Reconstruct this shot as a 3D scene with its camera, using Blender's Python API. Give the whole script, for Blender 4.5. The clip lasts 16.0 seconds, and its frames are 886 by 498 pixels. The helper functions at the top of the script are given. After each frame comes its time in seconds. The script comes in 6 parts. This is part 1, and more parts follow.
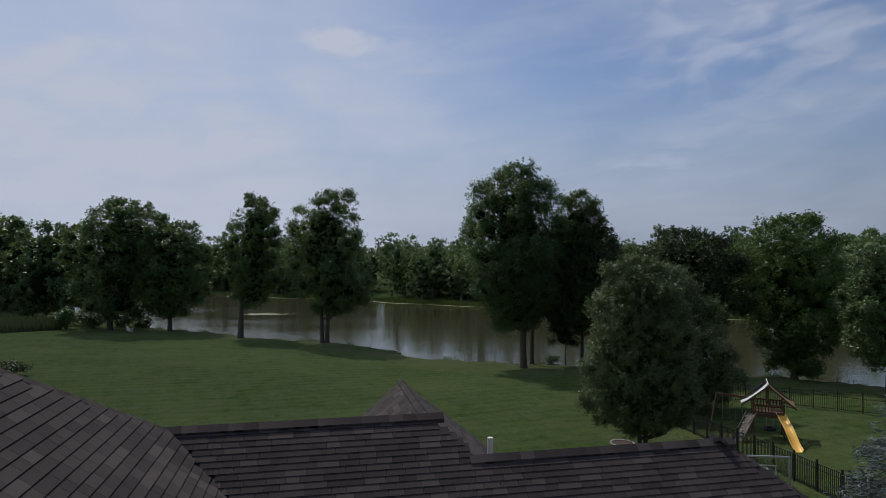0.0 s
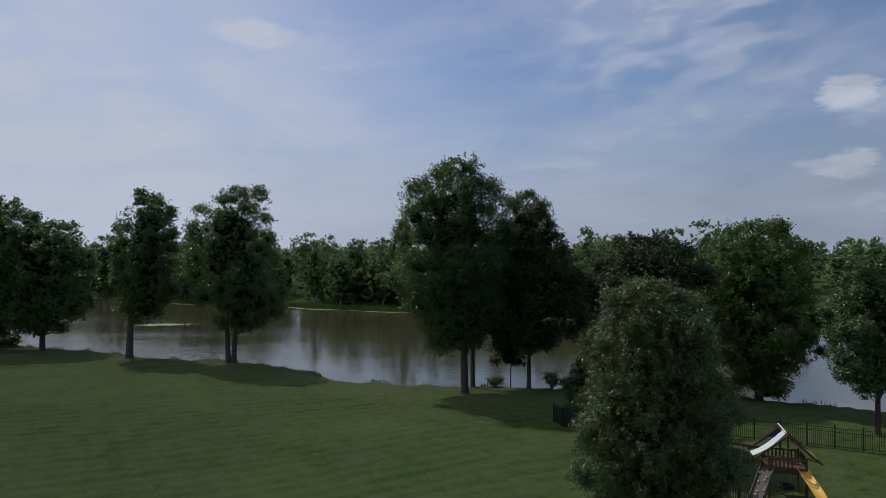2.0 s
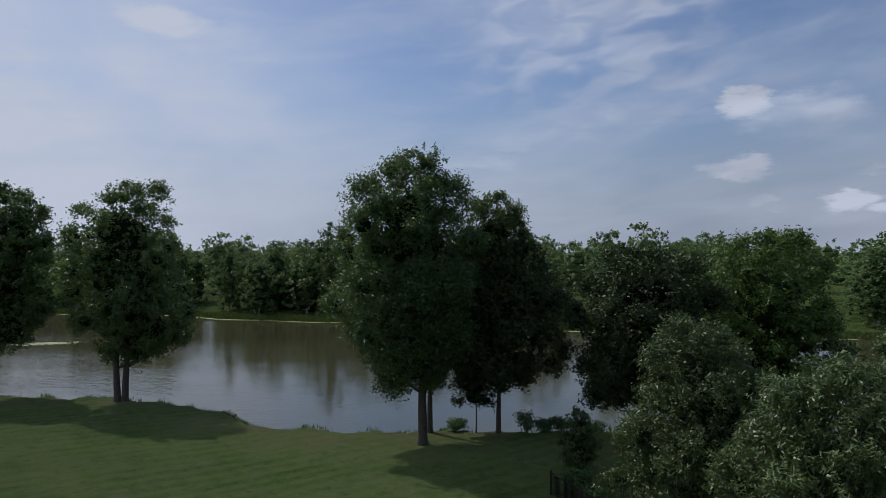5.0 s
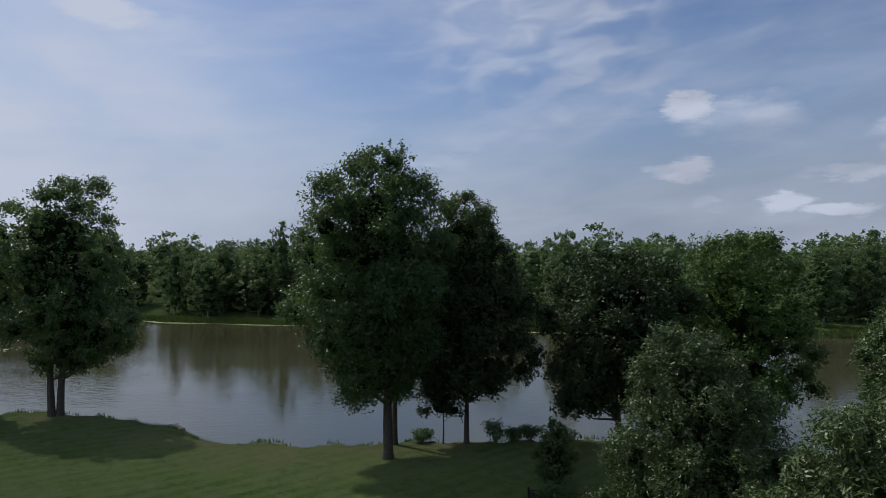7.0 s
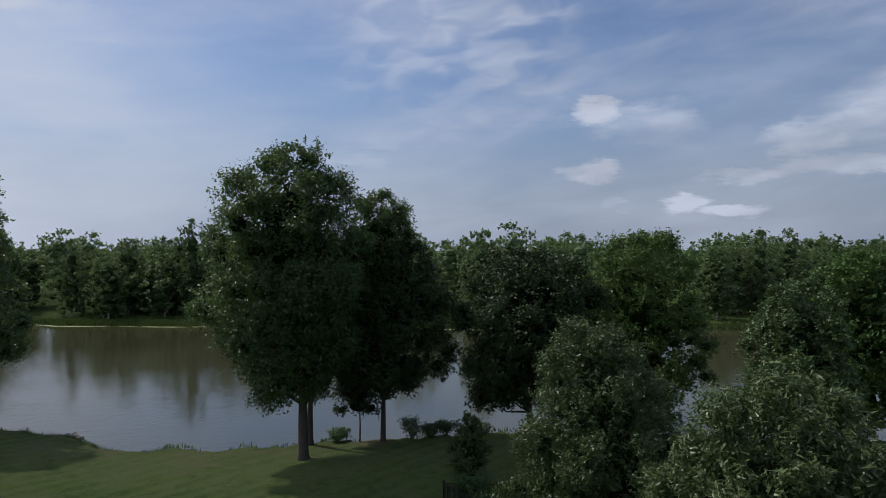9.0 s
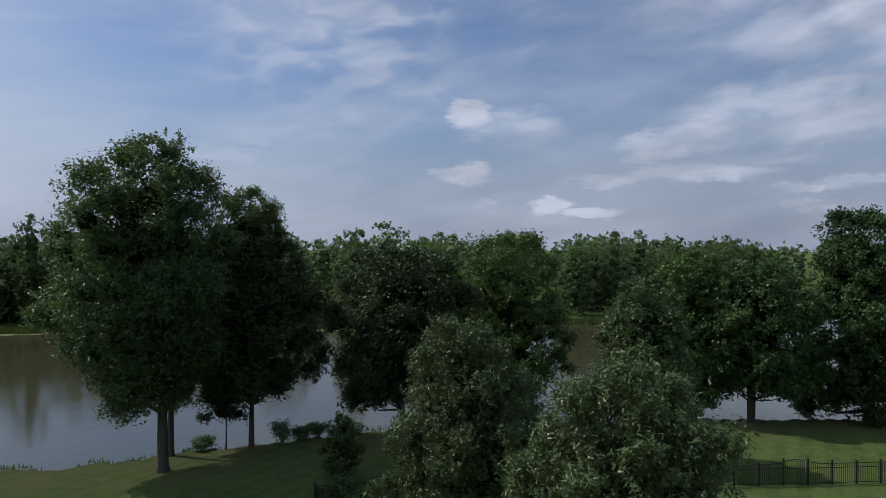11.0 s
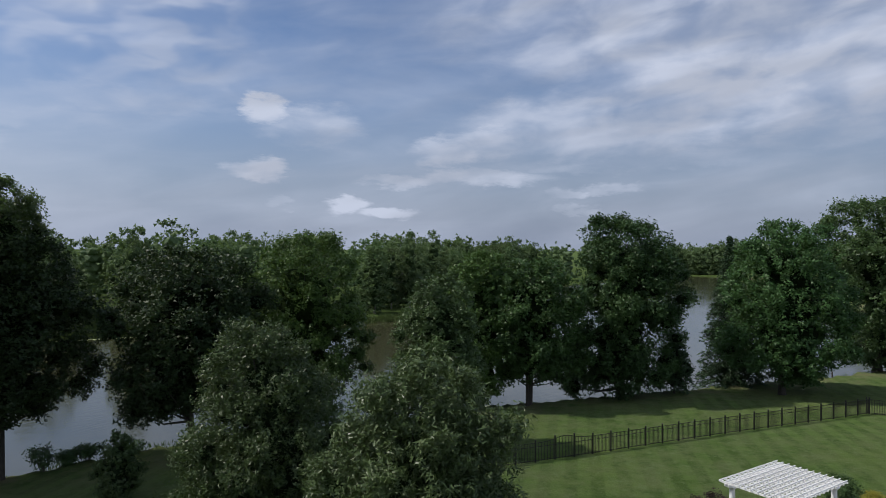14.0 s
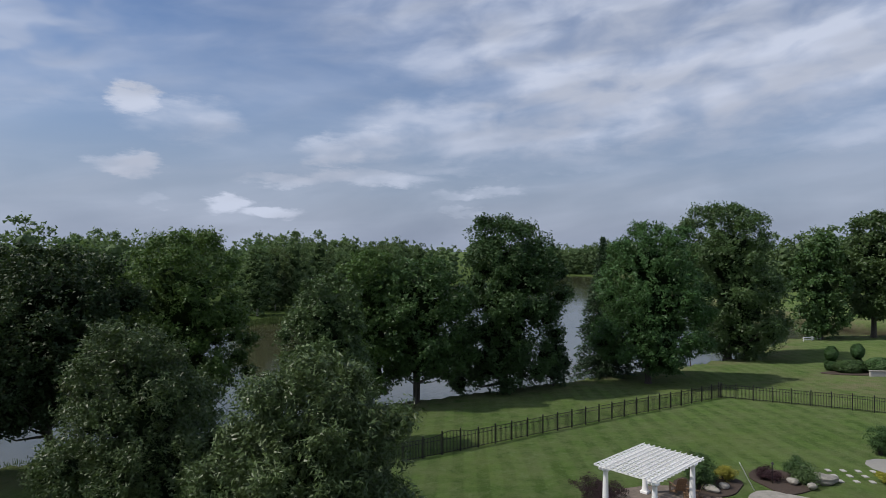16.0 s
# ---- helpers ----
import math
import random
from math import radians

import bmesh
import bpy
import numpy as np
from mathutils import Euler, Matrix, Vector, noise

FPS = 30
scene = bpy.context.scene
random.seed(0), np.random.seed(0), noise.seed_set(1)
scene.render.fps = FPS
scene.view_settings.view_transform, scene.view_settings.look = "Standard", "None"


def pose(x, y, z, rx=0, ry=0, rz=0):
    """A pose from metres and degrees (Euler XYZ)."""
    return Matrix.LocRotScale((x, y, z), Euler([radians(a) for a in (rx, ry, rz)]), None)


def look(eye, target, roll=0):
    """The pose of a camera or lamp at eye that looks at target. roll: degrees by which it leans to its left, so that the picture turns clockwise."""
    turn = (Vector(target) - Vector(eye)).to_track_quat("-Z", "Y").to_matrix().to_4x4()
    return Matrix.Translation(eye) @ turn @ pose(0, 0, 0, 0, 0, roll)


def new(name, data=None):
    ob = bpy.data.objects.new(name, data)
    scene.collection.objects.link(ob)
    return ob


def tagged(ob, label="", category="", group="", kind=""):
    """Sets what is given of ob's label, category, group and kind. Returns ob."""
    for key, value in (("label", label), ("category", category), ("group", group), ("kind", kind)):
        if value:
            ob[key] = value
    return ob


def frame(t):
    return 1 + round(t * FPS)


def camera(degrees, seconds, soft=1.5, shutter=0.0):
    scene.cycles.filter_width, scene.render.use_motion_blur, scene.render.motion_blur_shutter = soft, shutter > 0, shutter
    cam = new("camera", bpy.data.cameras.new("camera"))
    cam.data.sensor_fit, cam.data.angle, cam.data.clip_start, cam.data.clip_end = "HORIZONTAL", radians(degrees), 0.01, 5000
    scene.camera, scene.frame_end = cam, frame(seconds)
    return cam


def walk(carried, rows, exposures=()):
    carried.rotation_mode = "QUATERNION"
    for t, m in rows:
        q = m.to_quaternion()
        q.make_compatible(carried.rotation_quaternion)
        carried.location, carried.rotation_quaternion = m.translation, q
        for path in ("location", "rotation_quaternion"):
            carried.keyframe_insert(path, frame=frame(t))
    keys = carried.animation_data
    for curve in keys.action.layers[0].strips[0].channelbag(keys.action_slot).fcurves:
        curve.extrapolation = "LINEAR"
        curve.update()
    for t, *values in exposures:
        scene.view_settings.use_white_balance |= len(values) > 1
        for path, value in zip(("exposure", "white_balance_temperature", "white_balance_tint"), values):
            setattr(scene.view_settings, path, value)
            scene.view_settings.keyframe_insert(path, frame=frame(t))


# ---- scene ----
cam = camera(70.9, 16.0, 0.8)
METRES, EYE, TILT, LEAN, TURN = 25.0, 13.7, 0.5, 0.0, 0.0
ROWS = [
    (0.0, 0.0, 0.0, 0.0, 0.0, 0.0, -0.0),
    (0.5, -0.0114, 0.0873, 0.0113, -2.64, -0.04, -0.03),
    (1.0, -0.024, 0.1787, 0.0209, -4.99, -0.1, 0.01),
    (1.5, -0.0353, 0.271, 0.0256, -6.53, -0.07, -0.07),
    (2.0, -0.0441, 0.3629, 0.0344, -7.6, -0.11, -0.09),
    (2.5, -0.0498, 0.4547, 0.0447, -8.73, -0.16, -0.12),
    (3.0, -0.0547, 0.542, 0.0553, -9.76, -0.22, -0.16),
    (3.5, -0.0603, 0.6254, 0.0642, -11.08, -0.23, -0.17),
    (4.0, -0.0659, 0.7033, 0.0711, -12.63, -0.23, -0.17),
    (6.5, -0.0861, 0.9388, 0.0938, -17.74, -0.32, -0.17),
    (7.0, -0.0901, 0.9399, 0.0935, -19.25, -0.33, -0.21),
    (7.5, -0.0927, 0.9374, 0.093, -21.1, -0.36, -0.21),
    (8.0, -0.0929, 0.9334, 0.0928, -22.75, -0.38, -0.23),
    (8.5, -0.0927, 0.929, 0.0923, -24.52, -0.41, -0.23),
    (11.0, -0.0945, 0.9161, 0.0923, -38.36, -0.4, -0.46),
    (11.5, -0.0953, 0.9151, 0.0935, -40.87, -0.4, -0.49),
    (12.0, -0.0966, 0.9146, 0.0948, -43.42, -0.38, -0.53),
    (12.5, -0.0975, 0.9148, 0.0959, -46.28, -0.36, -0.53),
    (13.0, -0.0988, 0.9144, 0.0962, -49.41, -0.34, -0.58),
    (13.5, -0.1011, 0.9134, 0.096, -52.88, -0.33, -0.6),
    (14.0, -0.1026, 0.9128, 0.0957, -56.81, -0.3, -0.66),
    (14.5, -0.1031, 0.9121, 0.0948, -59.91, -0.29, -0.67),
    (15.0, -0.1053, 0.9122, 0.0935, -62.38, -0.27, -0.72),
    (15.5, -0.108, 0.9123, 0.0925, -64.81, -0.23, -0.75),
    (16.0, -0.1053, 0.9147, 0.0894, -67.18, -0.09, -0.79),
]
walk(cam, [(t, pose(0, 0, EYE, TILT, LEAN, TURN) @ pose(METRES * x, METRES * y, METRES * z, 90 + pitch, roll, yaw)) for t, x, y, z, yaw, pitch, roll in ROWS],
     [(0.0, -0.15), (4.0, -0.1), (8.0, 0.0), (12.0, 0.06), (16.0, 0.14)])

# ---- world, sun, exposure ----
SUN_AZ, SUN_EL = -30.0, 52.0   # degrees left of the y axis, above the horizon
EXPOSURE = 0.0
scene.view_settings.exposure = EXPOSURE


CLOUDS = [(40.0, 7.0, 2.4, 0.8, 1.12), (41.0, 11.9, 1.9, 1.1, 1.0), (44.5, 10.9, 4.2, 1.6, 0.62), (47.8, 3.7, 1.6, 0.75, 0.85), (42.3, 4.0, 1.1, 0.5, 0.6), (51.8, 3.3, 2.2, 0.5, 0.75),
          (53.0, 6.2, 3.4, 0.6, 0.6), (57.5, 8.9, 3.0, 1.2, 0.85), (62.0, 9.6, 5.0, 1.5, 0.75), (60.5, 6.5, 5.5, 0.7, 0.62), (68.4, 4.9, 1.6, 0.6, 0.8), (71.0, 5.4, 3.0, 0.5, 0.5), (68.8, 3.6, 1.6, 0.3, 0.6),
          (70.0, 10.8, 10.0, 2.8, 0.70), (84.0, 13.0, 14, 3.6, 0.78), (100.0, 15.0, 14, 4.0, 0.78), (92.0, 9.6, 14, 1.6, 0.5), (79.0, 18.5, 18, 4.6, 0.62), (95.0, 21.0, 16, 3.6, 0.66), (65.0, 20.5, 9, 3.6, 0.5), (74.0, 8.0, 12, 1.0, 0.4),
          (-9.0, 18.6, 3.5, 1.1, 0.6), (-4.0, 17.5, 5.0, 1.4, 0.4), (-26.0, 9.5, 14, 2.0, 0.45), (18.0, 8.2, 3.4, 0.8, 0.4), (30.0, 12.0, 7, 1.0, 0.4), (24.0, 10.0, 6, 0.8, 0.35),
          (-30.0, 4.5, 7, 0.8, 0.4), (-34.0, 12.0, 18, 5.0, 0.55)]
HAZE, SKY_TINT, CLOUD = (3.5, 4.2, 5.8, 1), (0.80, 0.88, 1.04, 1), (6.0, 6.6, 8.1, 1)


def world_sky():
    w = bpy.data.worlds.new("sky")
    scene.world = w
    w.use_nodes = True
    nt = w.node_tree
    N, L = nt.nodes, nt.links
    N.clear()
    out = N.new("ShaderNodeOutputWorld")
    bg = N.new("ShaderNodeBackground")
    bg.inputs["Strength"].default_value = 0.085
    sky = N.new("ShaderNodeTexSky")
    sky.sky_type = "NISHITA"
    sky.sun_disc = False
    sky.sun_elevation = radians(SUN_EL)
    sky.sun_rotation = radians(SUN_AZ)
    sky.air_density, sky.dust_density, sky.ozone_density = 1.0, 1.2, 1.5
    tc = N.new("ShaderNodeTexCoord")
    sep = N.new("ShaderNodeSeparateXYZ")
    L.new(tc.outputs["Generated"], sep.inputs[0])

    def math_node(op, a, b=None, clamp=False):
        n = N.new("ShaderNodeMath")
        n.operation, n.use_clamp = op, clamp
        for k, v in enumerate((a, b)):
            if v is None:
                continue
            if isinstance(v, (int, float)):
                n.inputs[k].default_value = v
            else:
                L.new(v, n.inputs[k])
        return n.outputs[0]

    # single clouds: azimuth east of the y axis, height, half width and half depth in degrees, weight
    az = math_node("MULTIPLY", math_node("ARCTAN2", sep.outputs["X"], sep.outputs["Y"]), 57.2958)
    el = math_node("MULTIPLY", math_node("ARCSINE", sep.outputs["Z"]), 57.2958)
    az0, el0 = az, el

    def span(v, lo, hi):
        r = N.new("ShaderNodeMapRange")
        r.interpolation_type = "SMOOTHSTEP"
        r.inputs["From Min"].default_value, r.inputs["From Max"].default_value = lo, hi
        L.new(v, r.inputs["Value"])
        return r.outputs[0]

    mp = N.new("ShaderNodeMapping")
    mp.inputs["Scale"].default_value = (1, 1, 3.2)
    L.new(tc.outputs["Generated"], mp.inputs["Vector"])
    wz = N.new("ShaderNodeTexNoise")
    wz.inputs["Scale"].default_value, wz.inputs["Detail"].default_value, wz.inputs["Roughness"].default_value = 15.0, 6, 0.62
    L.new(mp.outputs[0], wz.inputs["Vector"])
    wsep = N.new("ShaderNodeSeparateColor")
    L.new(wz.outputs["Color"], wsep.inputs[0])
    az = math_node("ADD", az, math_node("MULTIPLY", math_node("SUBTRACT", wsep.outputs[0], 0.5), 5.0))
    el = math_node("ADD", el, math_node("MULTIPLY", math_node("SUBTRACT", wsep.outputs[1], 0.5), 3.0))
    lumps = 0.0
    for a, e, w, h, k in CLOUDS:
        dx = math_node("DIVIDE", math_node("SUBTRACT", az, a), w)
        dy = math_node("DIVIDE", math_node("SUBTRACT", el, e), h)
        rr = math_node("ADD", math_node("MULTIPLY", dx, dx), math_node("MULTIPLY", dy, dy))
        g = N.new("ShaderNodeMapRange")
        g.interpolation_type = "SMOOTHSTEP"
        g.inputs["From Min"].default_value, g.inputs["From Max"].default_value, g.inputs["To Max"].default_value = 2.7, 0.0, k
        g.inputs["To Min"].default_value = 0.0
        L.new(rr, g.inputs["Value"])
        lumps = math_node("MAXIMUM", lumps, g.outputs[0])
    # thin high cloud drawn out sideways, rising a little towards the east

    def layer(wide, high, slant, detail, lo, hi, seed, rough=0.55, warp=0.0):
        com = N.new("ShaderNodeCombineXYZ")
        L.new(math_node("ADD", math_node("DIVIDE", az0, wide), seed), com.inputs[0])
        L.new(math_node("SUBTRACT", math_node("DIVIDE", el0, high), math_node("MULTIPLY", az0, slant / high)), com.inputs[1])
        com.inputs[2].default_value = seed * 1.7
        nz = N.new("ShaderNodeTexNoise")
        nz.inputs["Scale"].default_value, nz.inputs["Detail"].default_value = 1.0, detail
        nz.inputs["Roughness"].default_value, nz.inputs["Distortion"].default_value = rough, warp
        L.new(com.outputs[0], nz.inputs["Vector"])
        return span(nz.outputs["Fac"], lo, hi)

    veil = layer(20, 9.0, 0.06, 5, 0.32, 0.72, 3.1, 0.5, 0.3)
    streak = layer(13, 2.6, 0.10, 4, 0.40, 0.76, 7.7, 0.5, 0.6)
    ripple = layer(4.6, 2.0, 0.06, 2, 0.36, 0.70, 2.4, 0.45, 0.5)
    wisp = layer(5.5, 2.6, 0.08, 4, 0.26, 0.74, 5.2, 0.48, 0.3)
    # the single clouds broken up by finer billows
    body = span(math_node("MULTIPLY", lumps, math_node("ADD", math_node("MULTIPLY", wisp, 0.75), 0.5)), 0.08, 1.05)
    patch = math_node("MULTIPLY", span(az0, 12, 24), span(az0, 44, 34))
    patch = math_node("MULTIPLY", patch, span(el0, 11.5, 15))
    west = span(az0, 14, -26)
    cover = math_node("ADD", math_node("MULTIPLY", veil, 0.36), math_node("MULTIPLY", streak, 0.14))
    cover = math_node("ADD", cover, math_node("MULTIPLY", math_node("MULTIPLY", ripple, patch), 0.42))
    cover = math_node("ADD", cover, math_node("MULTIPLY", math_node("ADD", math_node("MULTIPLY", veil, 0.45), 0.55), math_node("MULTIPLY", west, 0.86)))
    cover = math_node("ADD", cover, math_node("MULTIPLY", body, 0.9), True)
    # pale haze towards the horizon
    haze = N.new("ShaderNodeMapRange")
    haze.interpolation_type = "SMOOTHSTEP"
    haze.inputs["From Min"].default_value, haze.inputs["From Max"].default_value = 0.30, 0.0
    haze.inputs["To Min"].default_value, haze.inputs["To Max"].default_value = 0.0, 0.92
    L.new(sep.outputs["Z"], haze.inputs["Value"])
    hz = N.new("ShaderNodeMix")
    hz.data_type = "RGBA"
    # brighter towards the sun
    east = N.new("ShaderNodeMapRange")
    east.inputs["From Min"].default_value, east.inputs["From Max"].default_value = -0.6, 1.0
    L.new(sep.outputs["X"], east.inputs["Value"])
    hc = N.new("ShaderNodeMix")
    hc.data_type = "RGBA"
    hc.inputs["A"].default_value = tuple(c * 1.16 for c in HAZE)
    hc.inputs["B"].default_value = tuple(c * 0.74 for c in HAZE)
    L.new(east.outputs[0], hc.inputs["Factor"])
    L.new(hc.outputs["Result"], hz.inputs["B"])
    L.new(haze.outputs[0], hz.inputs["Factor"])
    tint = N.new("ShaderNodeMix")
    tint.data_type, tint.blend_type = "RGBA", "MULTIPLY"
    tint.inputs["Factor"].default_value = 1.0
    tint.inputs["B"].default_value = SKY_TINT
    L.new(sky.outputs[0], tint.inputs["A"])
    L.new(tint.outputs["Result"], hz.inputs["A"])
    mix = N.new("ShaderNodeMix")
    mix.data_type = "RGBA"
    grey = N.new("ShaderNodeMix")        # bright tops and grey undersides
    grey.data_type = "RGBA"
    grey.inputs["A"].default_value, grey.inputs["B"].default_value = tuple(c * 0.80 for c in CLOUD), CLOUD
    L.new(math_node("MAXIMUM", layer(13, 2.8, 0.16, 3, 0.36, 0.64, 9.3, 0.45), span(az0, 42, 20)), grey.inputs["Factor"])
    L.new(grey.outputs["Result"], mix.inputs["B"])
    L.new(cover, mix.inputs["Factor"])
    L.new(hz.outputs["Result"], mix.inputs["A"])
    L.new(mix.outputs["Result"], bg.inputs["Color"])
    L.new(bg.outputs[0], out.inputs["Surface"])


world_sky()
sun = new("sun", bpy.data.lights.new("sun", "SUN"))
sun.data.energy, sun.data.angle, sun.data.color = 3.3, radians(0.6), (1.0, 0.95, 0.86)
_az, _el = radians(SUN_AZ), radians(SUN_EL)
SUN_DIR = Vector((math.sin(_az) * math.cos(_el), math.cos(_az) * math.cos(_el), math.sin(_el)))
sun.matrix_world = look(SUN_DIR * 200, (0, 0, 0))

# ---- materials ----
def mat(name):
    m = bpy.data.materials.new(name)
    m.use_nodes = True
    nt = m.node_tree
    return m, nt.nodes, nt.links, nt.nodes["Principled BSDF"]


def noise_node(N, L, vec, scale, detail=5, rough=0.55):
    n = N.new("ShaderNodeTexNoise")
    n.inputs["Scale"].default_value, n.inputs["Detail"].default_value, n.inputs["Roughness"].default_value = scale, detail, rough
    if vec is not None:
        L.new(vec, n.inputs["Vector"])
    return n.outputs["Fac"]


def ramp(N, L, fac, stops):
    r = N.new("ShaderNodeValToRGB")
    e = r.color_ramp.elements
    while len(e) < len(stops):
        e.new(0.5)
    for k, (p, c) in enumerate(stops):
        e[k].position, e[k].color = p, (*c, 1)
    L.new(fac, r.inputs["Fac"])
    return r.outputs["Color"]


def mixc(N, L, fac, a, b, mode="MIX"):
    n = N.new("ShaderNodeMix")
    n.data_type, n.blend_type = "RGBA", mode
    for key, v in (("Factor", fac), ("A", a), ("B", b)):
        if isinstance(v, (int, float)):
            n.inputs[key].default_value = v
        elif isinstance(v, tuple):
            n.inputs[key].default_value = (*v, 1)
        else:
            L.new(v, n.inputs[key])
    return n.outputs["Result"]


def bump(N, L, b, height, strength, dist):
    n = N.new("ShaderNodeBump")
    n.inputs["Strength"].default_value, n.inputs["Distance"].default_value = strength, dist
    L.new(height, n.inputs["Height"])
    L.new(n.outputs[0], b.inputs["Normal"])


def plain(name, color, rough=0.6, metal=0.0, vary=0.15, scale=8.0, bumps=0.1):
    """A surface with grain and patches at two scales."""
    m, N, L, b = mat(name)
    tc = N.new("ShaderNodeTexCoord").outputs["Object"]
    f1, f2 = noise_node(N, L, tc, scale, 6), noise_node(N, L, tc, scale * 7, 4)
    dark = tuple(c * (1 - vary) for c in color)
    lite = tuple(min(1, c * (1 + vary)) for c in color)
    c = ramp(N, L, f1, [(0.3, dark), (0.7, lite)])
    c = mixc(N, L, 0.3, c, ramp(N, L, f2, [(0.3, dark), (0.7, lite)]))
    L.new(c, b.inputs["Base Color"])
    b.inputs["Roughness"].default_value, b.inputs["Metallic"].default_value = rough, metal
    if bumps:
        bump(N, L, b, f2, bumps, 0.01)
    return m


def leaf_mat(name, dark, mid, lite, rough=0.45, trans=0.25, vary=1.0, gloss=0.24):
    """vary: how far single plants differ in hue and lightness."""
    m, N, L, b = mat(name)
    g = N.new("ShaderNodeNewGeometry")
    oi = N.new("ShaderNodeObjectInfo")
    tc = N.new("ShaderNodeTexCoord").outputs["Object"]
    c = ramp(N, L, g.outputs["Random Per Island"], [(0.0, dark), (0.55, mid), (1.0, lite)])
    big = noise_node(N, L, tc, 0.35, 3)
    c = mixc(N, L, 0.5, c, ramp(N, L, big, [(0.3, dark), (0.7, lite)]))
    wide = noise_node(N, L, tc, 0.07, 2)
    c = mixc(N, L, 0.3, c, ramp(N, L, wide, [(0.35, dark), (0.65, lite)]))
    hsv = N.new("ShaderNodeHueSaturation")
    hu = N.new("ShaderNodeMapRange")
    hu.inputs["To Min"].default_value, hu.inputs["To Max"].default_value = 0.5 - 0.014 * vary, 0.5 + 0.012 * vary
    L.new(oi.outputs["Random"], hu.inputs["Value"])
    L.new(hu.outputs[0], hsv.inputs["Hue"])
    mr = N.new("ShaderNodeMapRange")
    mr.inputs["To Min"].default_value, mr.inputs["To Max"].default_value = 1 - 0.18 * vary, 1 + 0.18 * vary
    fr = N.new("ShaderNodeMath")
    fr.operation = "PINGPONG"
    fr.inputs[1].default_value = 0.37
    L.new(oi.outputs["Random"], fr.inputs[0])
    mr.inputs["From Max"].default_value = 0.37
    L.new(fr.outputs[0], mr.inputs["Value"])
    L.new(mr.outputs[0], hsv.inputs["Value"])
    L.new(c, hsv.inputs["Color"])
    L.new(hsv.outputs[0], b.inputs["Base Color"])
    b.inputs["Roughness"].default_value = rough
    b.inputs["Specular IOR Level"].default_value = gloss
    tr = N.new("ShaderNodeBsdfTranslucent")
    L.new(mixc(N, L, 0.5, hsv.outputs[0], (0.10, 0.16, 0.02)), tr.inputs["Color"])
    mx = N.new("ShaderNodeMixShader")
    mx.inputs[0].default_value = trans
    out = N["Material Output"]
    L.new(b.outputs[0], mx.inputs[1])
    L.new(tr.outputs[0], mx.inputs[2])
    L.new(mx.outputs[0], out.inputs["Surface"])
    return m


def bark_mat(name, c1, c2):
    m, N, L, b = mat(name)
    tc = N.new("ShaderNodeTexCoord").outputs["Object"]
    mp = N.new("ShaderNodeMapping")
    mp.inputs["Scale"].default_value = (6, 6, 1.2)
    L.new(tc, mp.inputs["Vector"])
    f = noise_node(N, L, mp.outputs[0], 3, 7, 0.65)
    L.new(ramp(N, L, f, [(0.35, c1), (0.65, c2)]), b.inputs["Base Color"])
    b.inputs["Roughness"].default_value = 0.9
    bump(N, L, b, f, 0.8, 0.04)
    return m


